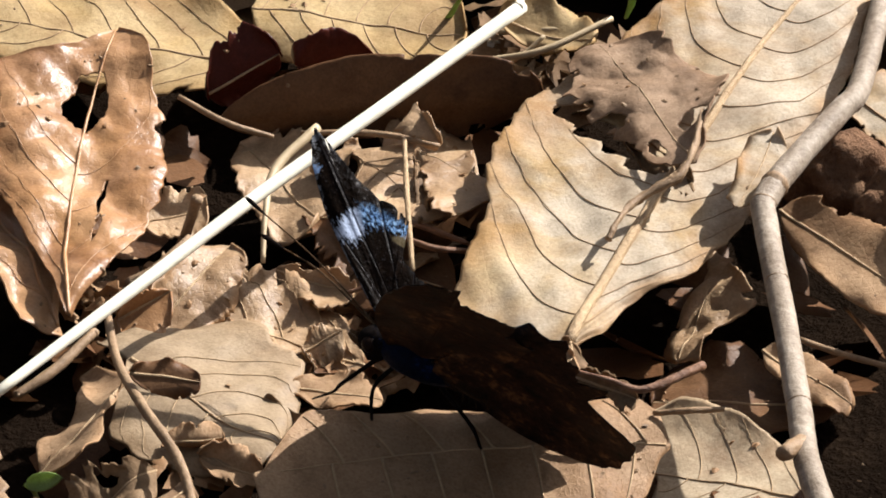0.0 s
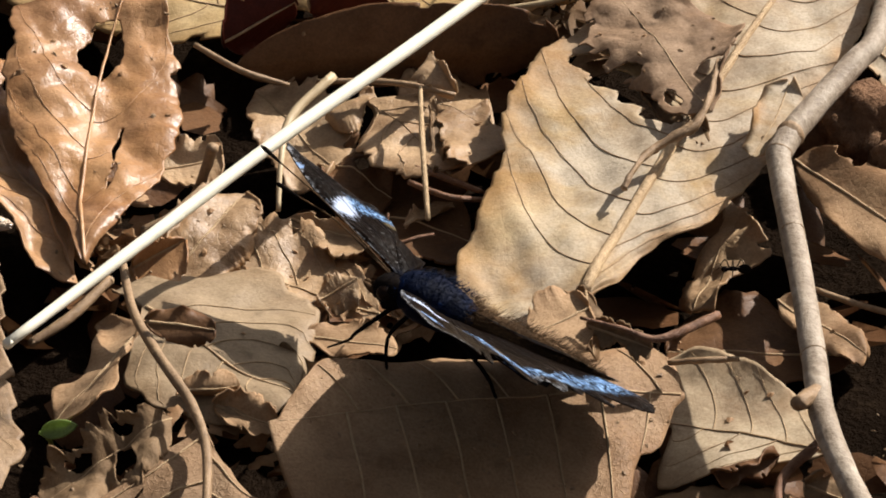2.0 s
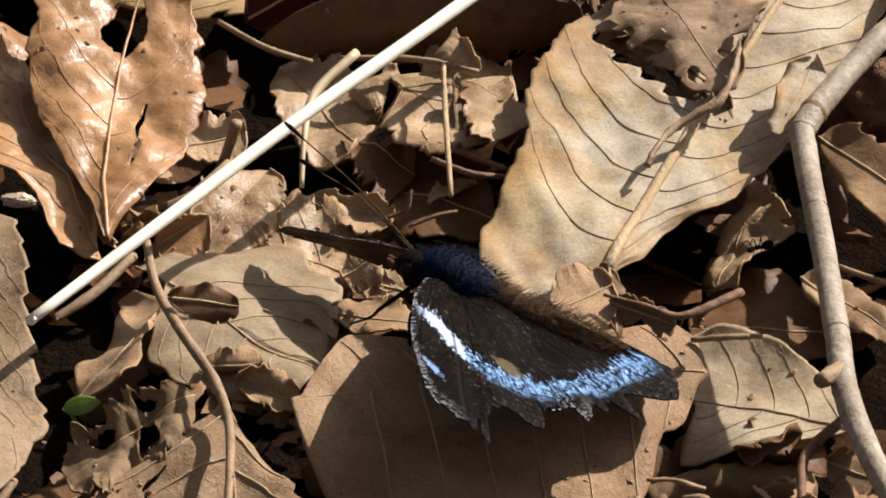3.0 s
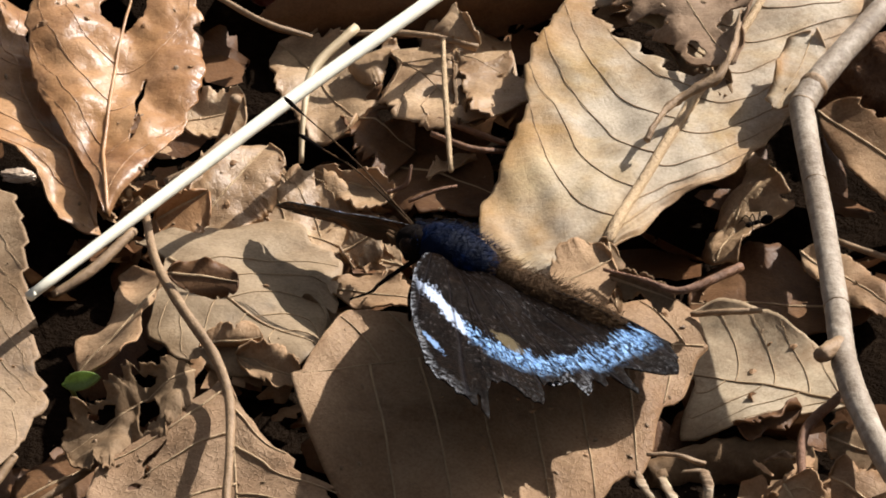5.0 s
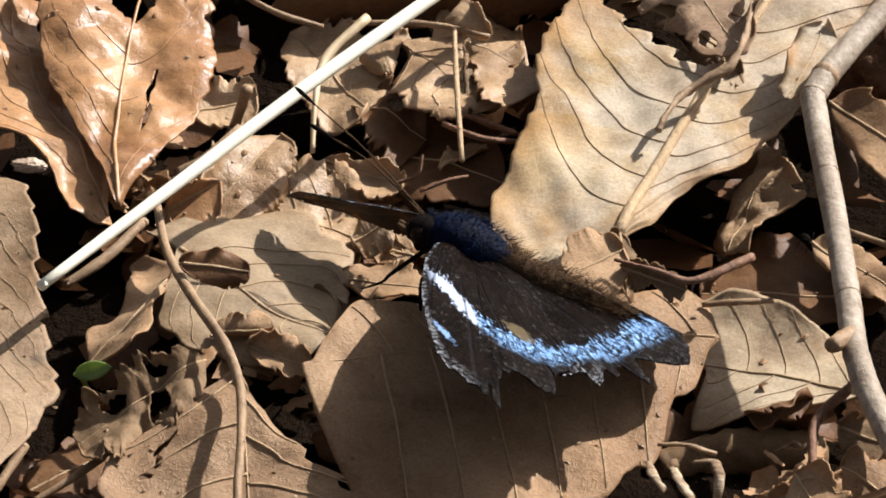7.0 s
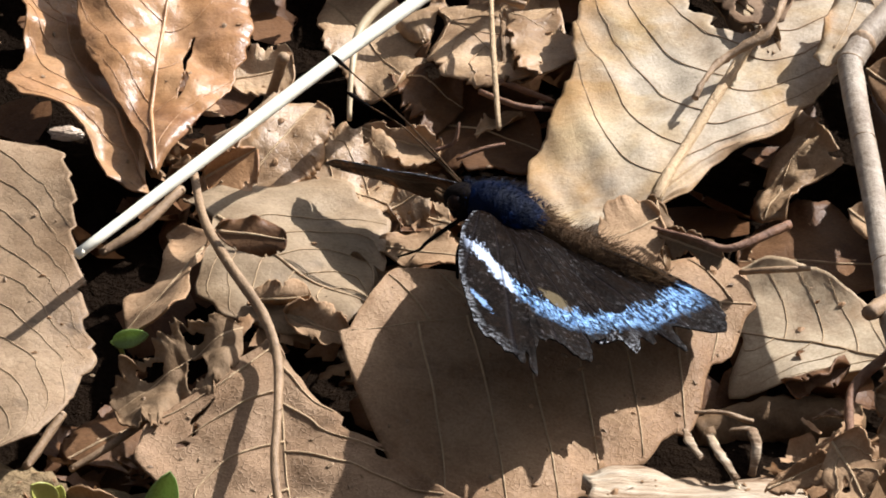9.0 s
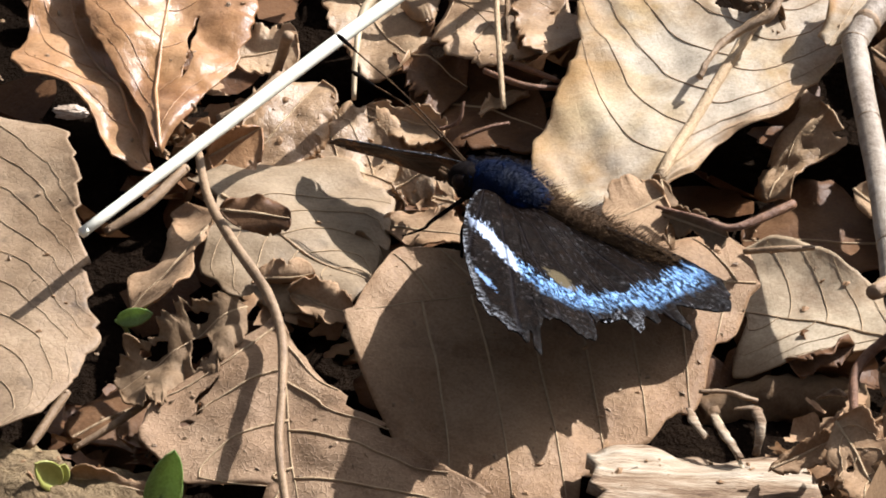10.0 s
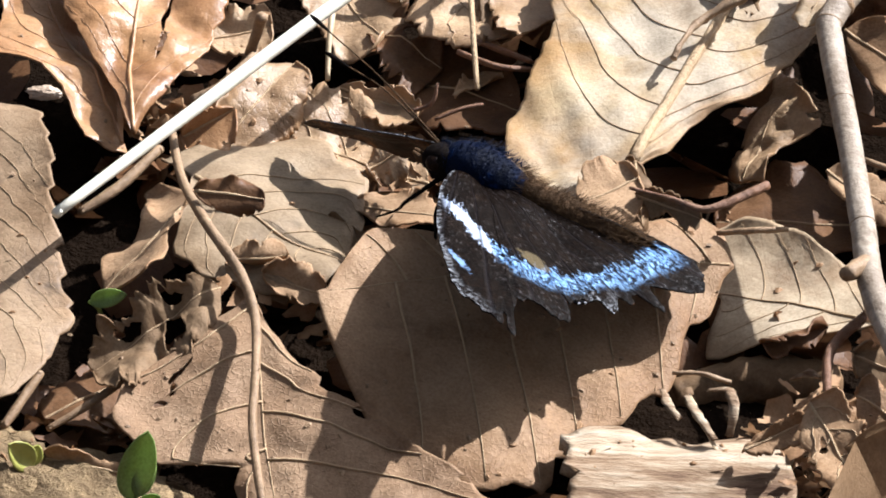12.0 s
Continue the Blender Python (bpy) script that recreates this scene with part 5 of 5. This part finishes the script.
M_WING = wing_material("wing_upper")
M_UNDER = rough_material("wing_under_bark", [(0.40, (0.003, 0.0015, 0.001)), (0.54, (0.026, 0.011, 0.0055)), (0.68, (0.20, 0.092, 0.036))], 170, 1100, 0.7, 0.1, 0.0003, 0.6)
M_BLUE_FUR = rough_material("fur_blue", [(0.3, (0.0006, 0.001, 0.003)), (0.55, (0.001, 0.004, 0.018)), (0.8, (0.008, 0.04, 0.17))], 500, 2000, 0.5, 0.05, 0.0003, 0.8)
M_BROWN_FUR = rough_material("fur_brown", [(0.3, (0.016, 0.010, 0.006)), (0.55, (0.07, 0.040, 0.020)), (0.75, (0.20, 0.115, 0.052))], 500, 2000, 0.7, 0.05, 0.0003, 0.8)
M_EYE = rough_material("eye_brown", [(0.3, (0.006, 0.003, 0.002)), (0.7, (0.02, 0.010, 0.006))], 600, 2500, 0.4, 0.05, 0.0001, 0.3)
M_BLACK = rough_material("chitin_black", [(0.3, (0.003, 0.0024, 0.0022)), (0.7, (0.012, 0.009, 0.008))], 600, 2500, 0.6, 0.01, 0.0002, 0.5)


def blob(centre, size, axis=(1, 0, 0), taper=0.0, bumps=0.06, seed=0, u=20, v=14):
    """A rounded body piece along an axis, uneven on its surface."""
    bm = bmesh.new()
    bmesh.ops.create_uvsphere(bm, u_segments=u, v_segments=v, radius=1.0)
    turn = Vector((0, 0, 1)).rotation_difference(Vector(axis)).to_matrix()
    for w in bm.verts:
        k = 1 - taper * w.co.z
        k *= 1 + bumps * noise.noise(w.co * 3 + Vector((seed, 0, 0)))
        q = Vector((w.co.x * size[1] * k, w.co.y * size[2] * k, w.co.z * size[0]))
        w.co = (turn @ q + Vector(centre)) * MM
    return bm


def fur(spots, rng, long, spread):
    """Many fine hairs as one part: spots are (place, way) in mm."""
    bm = bmesh.new()
    for place, way in spots:
        w = (Vector(way) + Vector((rng.gauss(0, spread), rng.gauss(0, spread), rng.gauss(0, spread)))).normalized()
        side = w.cross(Vector((0.3, 0.2, 1))).normalized() * 0.035
        up = w.cross(side).normalized() * 0.035
        tip = place + w * long * rng.uniform(0.5, 1.2)
        q = [bm.verts.new(p * MM) for p in (place + side, place - side * 0.5 + up, place - side * 0.5 - up, tip)]
        for tri in ((0, 1, 3), (1, 2, 3), (2, 0, 3)):
            bm.faces.new([q[i] for i in tri])
    return bm


# wing outlines from the root: forward and outward (mm)
FORE_NEAR = [(0.4, -0.7), (2.0, 2.4), (1.9, 8.3), (0.0, 17.0), (-2.8, 24.3), (-6.3, 30.2), (-9.9, 32.6), (-13.8, 34.4), (-12.3, 30.0), (-12.3, 27.3), (-13.9, 25.2), (-18.1, 25.8), (-16.9, 20.8), (-18.6, 16.6), (-9.4, 2.0), (-3.9, -0.6)]
HIND_NEAR = [(-1.7, -0.8), (-11.7, 12.0), (-17.5, 19.3), (-18.9, 17.7), (-19.7, 16.8), (-21.9, 18.2), (-21.5, 14.0), (-23.0, 13.7), (-22.8, 10.6), (-27.0, 11.6), (-23.8, 7.2), (-29.8, 2.1), (-27.0, -4.3), (-23.7, -5.8), (-18.0, -6.5), (-11.3, -4.9), (-4.8, -2.7)]
FORE_FAR = [(-2.0, -0.3), (0.5, 1.5), (3.4, 3.9), (7.4, 7.3), (11.2, 10.8), (14.8, 15.2), (16.2, 18.4), (15.9, 19.1), (14.2, 18.6), (10.0, 16.0), (6.9, 14.8), (3.8, 14.2), (1.8, 13.5), (2.2, 11.6), (1.4, 9.6), (-0.4, 8.4), (-2.2, 7.6), (-3.4, 7.0), (-3.0, 5.6), (-2.2, 4.4), (-1.5, 2.5)]
HIND_FAR = [(f * 0.8 - 4.6, o * 0.4) for f, o in HIND_NEAR]
# how each wing's forward and outward lie on the common pattern
PATTERN = {
    ("forewing", 1): ((1.179, 0.503, 4.714), (0.125, 0.94, 2.88)),
    ("hindwing", 1): ((1.179, 0.503, 4.714), (0.125, 0.94, 2.88)),
    ("forewing", -1): ((1.221, -1.101, 9.913), (0.136, 1.755, -2.849)),
    ("hindwing", -1): ((1.474, 2.0, 10.137), (0.156, 3.76, 3.455)),
}


def wing_mesh(outline, root, side, level, flip, seed, pattern):
    """One wing face as a fan of cells from its root, with a frayed margin and a slight arch."""
    soft = spline([(a, b, 0) for a, b in outline], 7)
    sharp = [Vector((*a, 0)).lerp(Vector((*b, 0)), i / 7) for a, b in zip(outline, outline[1:]) for i in range(7)] + [Vector((*outline[-1], 0))]
    line = [a.lerp(b, 0.6) for a, b in zip(soft, sharp)]
    bm = bmesh.new()
    uv = bm.loops.layers.uv.new("UVMap")
    rim = bm.loops.layers.uv.new("Rim")
    n, m = 14, len(line)
    grid, flat = [], []
    for i in range(n + 1):
        r = i / n
        row, frow = [], []
        for j, q in enumerate(line):
            fray = 1 + (0.035 * noise.noise(Vector((j * 1.7, seed, 1))) + 0.02 * noise.noise(Vector((j * 0.31, seed, 4)))) * (m * 0.3 < j < m * 0.85)
            f = root[0] + (q.x - root[0]) * r * fray
            o = root[1] + (q.y - root[1]) * r * fray
            z = 0.9 * math.sin(min(1, r) * 2.6) * 0.6 + 0.07 * math.sin(j * 0.45 + seed) * r + 0.5 * noise.noise(Vector((f, o, seed)) * 0.16)
            row.append(bm.verts.new(Vector((f, side * o, z + level)) * MM))
            frow.append((f, o))
        grid.append(row)
        flat.append(frow)
    for i in range(n):
        for j in range(m - 1):
            if i == n - 1 and noise.noise(Vector((j * 0.55, seed * 3, 2))) > 0.5 and m * 0.3 < j < m * 0.85:
                continue
            ids = [(i, j), (i + 1, j), (i + 1, j + 1), (i, j + 1)]
            if (side > 0) == flip:
                ids = ids[::-1]
            face = bm.faces.new([grid[a][b] for a, b in ids])
            for loop, (a, b) in zip(face.loops, ids):
                f, o = flat[a][b]
                f, o = (row[0] * f + row[1] * o + row[2] for row in pattern)
                loop[uv].uv = ((f + 35) / 50, (o + 10) / 50)
                loop[rim].uv = (a / n, b / m)
    bmesh.ops.delete(bm, geom=[w for w in bm.verts if not w.link_faces], context="VERTS")
    return bm


BODY = Matrix.Translation((0.00375, -0.02289, 0.01376)) @ Matrix(((-0.9078, -0.3015, 0.2916), (0.2985, -0.9528, -0.056), (0.2947, 0.0362, 0.9549))).to_4x4()


def hinge(side):
    return Vector((3.4, 1.2, 0.5) if side > 0 else (8.0, -0.6, 1.0)) * MM


def butterfly():
    rng = random.Random(8)
    top = thing("butterfly", "black butterfly with a blue and white band and ragged wings", "butterfly", (0, 0, 0))
    top.matrix_basis = BODY
    thorax = part("thorax", blob((1.8, -0.5, 0.7), (5.6, 2.8, 3.2), (1, 0, 0.05), -0.12, 0.1, 1), M_BLUE_FUR, top, "thorax with dark blue shining fur")
    spots = []
    for _ in range(1100):
        a, b = rng.uniform(-0.5, 3.6), rng.uniform(-1, 1)
        c = math.sqrt(1 - b * b)
        out = Vector((b * 0.4, math.cos(a) * c, math.sin(a) * c))
        spots.append((Vector((1.8 + b * 5.4, -0.5 + out.y * 2.7, 0.9 + out.z * 2.9)), out + Vector((-0.9, 0, 0.1))))
    part("fur", fur([s for s in spots if s[0].x > -1.4], rng, 1.4, 0.35), M_BLUE_FUR, thorax)
    part("abdomen", blob((-9.0, -0.4, 0.4), (9.0, 1.9, 1.9), (1, 0, 0.02), -0.25, 0.06, 2), M_BROWN_FUR, top, "dark brown furry abdomen")
    tail_spots = []
    for _ in range(1500):
        a, b = rng.uniform(-0.3, 3.4), rng.uniform(-1, 0.9)
        w = math.sqrt(max(0.05, 1 - b * b))
        out = Vector((0, math.cos(a), math.sin(a)))
        tail_spots.append((Vector((-9.0 + b * 8.6, -0.4 + out.y * 1.9 * w, 0.4 + out.z * 1.9 * w)), out + Vector((-0.9, 0, 0))))
    part("rear_fur", fur(tail_spots + [s for s in spots if s[0].x <= -1.4], rng, 2.4, 0.4), M_BROWN_FUR, top, "loose brown fur")
    head = part("head", blob((7.3, -0.2, 0.0), (2.2, 2.1, 2.1), (1, 0, 0), 0.1, 0.3, 3), M_BLACK, top, "small dark furry head")
    part("fur", fur([s for s in [(Vector((7.1, -0.2, 0.2)) + d * 2.0, d + Vector((-0.3, 0, 0))) for d in (Vector((rng.gauss(0, 1), rng.gauss(0, 1), rng.gauss(0.3, 1))).normalized() for _ in range(260))] if s[0].x < 8.1], rng, 0.9, 0.3), M_BLUE_FUR, head)
    for side in (1, -1):
        part("eye", blob((7.7, -0.2 + side * 1.3, 0.3), (1.0, 1.05, 1.0), (0, side, 0), 0, 0.0, 4), M_EYE, head, "dark brown shining eye")
        part("palp", tube([mm((8.3, -0.2 + side * 0.4, -1.1)), mm((9.8, -0.2 + side * 0.4, -0.5)), mm((10.6, -0.2 + side * 0.3, -0.2))], [0.45 * MM, 0.4 * MM, 0.15 * MM], 7, 3, 0.2, 1), M_BROWN_FUR, head)
    for root, bend, tip in (((8.2, -1.0, 1.4), (16.7, -6.8, 0.9), (23.0, -8.4, 0.8)), ((8.3, -1.4, 1.4), (17.5, -7.5, 1.6), (26.7, -11.8, 1.9))):
        end = Vector(tip)
        antenna = part("antenna", tube([mm(root), mm(bend), mm(end)], [0.12 * MM, 0.09 * MM, 0.09 * MM], 6, 8, 0.0, 2), M_BROWN_FUR, top, "thin dark brown antenna with a clubbed end")
        way = (end - Vector(bend)).normalized()
        part("club", tube([mm(end - way * 1.2), mm(end), mm(end + way * 1.5), mm(end + way * 2.2)], [0.1 * MM, 0.22 * MM, 0.28 * MM, 0.1 * MM], 7, 4, 0.05, 3), M_BLACK, antenna)
    for line in (
        [(6.0, -0.6, -1.5), (9.1, 0.2, -6.8), (9.9, -0.4, -9.1), (12.0, -1.7, -12.3)],
        [(4.4, 0.2, -1.8), (5.4, 2.9, -4.1), (3.4, 6.6, -7.3), (2.1, 11.5, -11.3)],
        [(-1.5, 0.4, -1.6), (-6.6, 2.9, -3.1), (-8.8, 3.1, -5.5), (-12.0, 2.3, -7.7)],
        [(5.5, -2.4, -1.6), (8.0, -6.0, -3.5), (9.0, -9.0, -8.0)],
    ):
        part("leg", tube([mm(q) for q in line], [0.32 * MM, 0.24 * MM, 0.17 * MM, 0.1 * MM], 7, 5, 0.15, 5), M_BLACK, top)
    wings = []
    for side, lean in ((1, "near"), (-1, "far")):
        for name, outline, root, level in (("forewing", FORE_NEAR if side > 0 else FORE_FAR, (-2.0, 0.8) if side > 0 else (-1.2, 1.6), 0.5), ("hindwing", HIND_NEAR if side > 0 else HIND_FAR, (-3.0, -0.6) if side > 0 else (-7.6, -0.6), 0.0)):
            pattern = PATTERN[name, side]
            wing = part(name, wing_mesh(outline, root, side, level, True, side * 2 + level, pattern), M_WING, top, "black brown wing with a white to blue band")
            part("underside", wing_mesh(outline, root, side, level - 0.16, False, side * 2 + level, pattern), M_UNDER, wing, "dark bark-brown wing underside")
            wing.location = hinge(side)
            wings.append((wing, name, side))
    return top, wings


def ant():
    top = thing("ant", "small black ant walking among leaves", "ant", (0, 0, 0))
    part("head", blob((1.9, 0, 0.9), (0.62, 0.5, 0.45), (1, 0, 0), 0.1, 0, 1, 12, 9), M_BLACK, top)
    part("thorax", blob((0.6, 0, 1.0), (0.9, 0.38, 0.42), (1, 0, 0), 0.1, 0.05, 2, 12, 9), M_BLACK, top)
    part("abdomen", blob((-1.3, 0, 1.0), (1.15, 0.8, 0.75), (1, 0, 0), 0.1, 0, 3, 14, 10), M_BLACK, top)
    for side in (1, -1):
        for x, reach in ((1.1, 1.5), (0.5, 0.2), (0.0, -1.5)):
            part("leg", tube([mm((x, side * 0.3, 0.9)), mm((x + reach * 0.5, side * 1.3, 1.9)), mm((x + reach, side * 2.2, 0.0))], [0.12 * MM, 0.1 * MM, 0.06 * MM], 5, 4, 0, 1), M_BLACK, top)
        part("antenna", tube([mm((2.3, side * 0.2, 1.1)), mm((2.8, side * 0.7, 1.6)), mm((3.5, side * 0.8, 1.0))], [0.06 * MM, 0.05 * MM, 0.04 * MM], 5, 4, 0, 1), M_BLACK, top)
    return top


BUTTERFLY, WINGS = butterfly()
ANT = ant()
ANT.scale = (0.72, 0.72, 0.72)


def motions():
    # turns of each wing about its root (degrees): raised, half open, spread
    poses = {
        ("forewing", 1): ((47.5, 14.4, -4.6), (33.8, -3.9, -5.4), (13, 0, 0)),
        ("hindwing", 1): ((62.7, 9.8, -11.6), (27.5, 4.5, -5.0), (13, 0, 0)),
        ("forewing", -1): ((-34, 0, 0), (13.9, -9.9, 6.6), (50.0, -2.0, 2.4)),
        ("hindwing", -1): ((20, 0, 0), (40, 0, 0), (46, -2, 2.4)),
    }
    # seconds and how far the wings have opened: 1 half open, 2 spread
    beats = [(0.0, 0.0), (0.8, -0.04), (1.6, 0.0), (1.7, 0.2), (1.8, 0.88), (1.9, 0.96), (2.2, 1.06), (2.3, 1.5), (2.4, 1.75), (2.6, 1.9), (3.0, 2.0), (6.0, 2.0), (12.0, 2.0)]
    for wing, name, side in WINGS:
        rows = []
        for t, u in beats:
            a, b, v = (*poses[name, side][:2], u) if u < 1 else (*poses[name, side][1:], u - 1)
            rows.append((t, Matrix.Translation(hinge(side)) @ pose(0, 0, 0, *(p + (q - p) * v for p, q in zip(a, b)))))
        walk(wing, rows)
    trail = [(0.0, (44.4, -3.1, 1.0), 150), (1.0, (42.9, -4.2, 3.0), 150), (1.2, (41.2, -6.6, 6.0), 150), (1.5, (38.6, -6.7, 7.0), 145), (1.8, (37.6, -5.8, 8.0), 120), (2.1, (37.3, -5.9, 8.0), 200), (2.5, (37.4, -6.0, 8.0), 205),
             (6.0, (37.3, -6.1, 8.0), 205), (6.3, (38.2, -6.3, 8.0), 265), (6.7, (39.3, -4.7, 5.0), 300), (7.2, (43.7, -3.1, 1.0), 320), (12.0, (44.3, -3.6, 1.0), 320)]
    walk(ANT, [(t, pose(*(c * MM for c in q), 0, 0, turn)) for t, q, turn in trail])


motions()
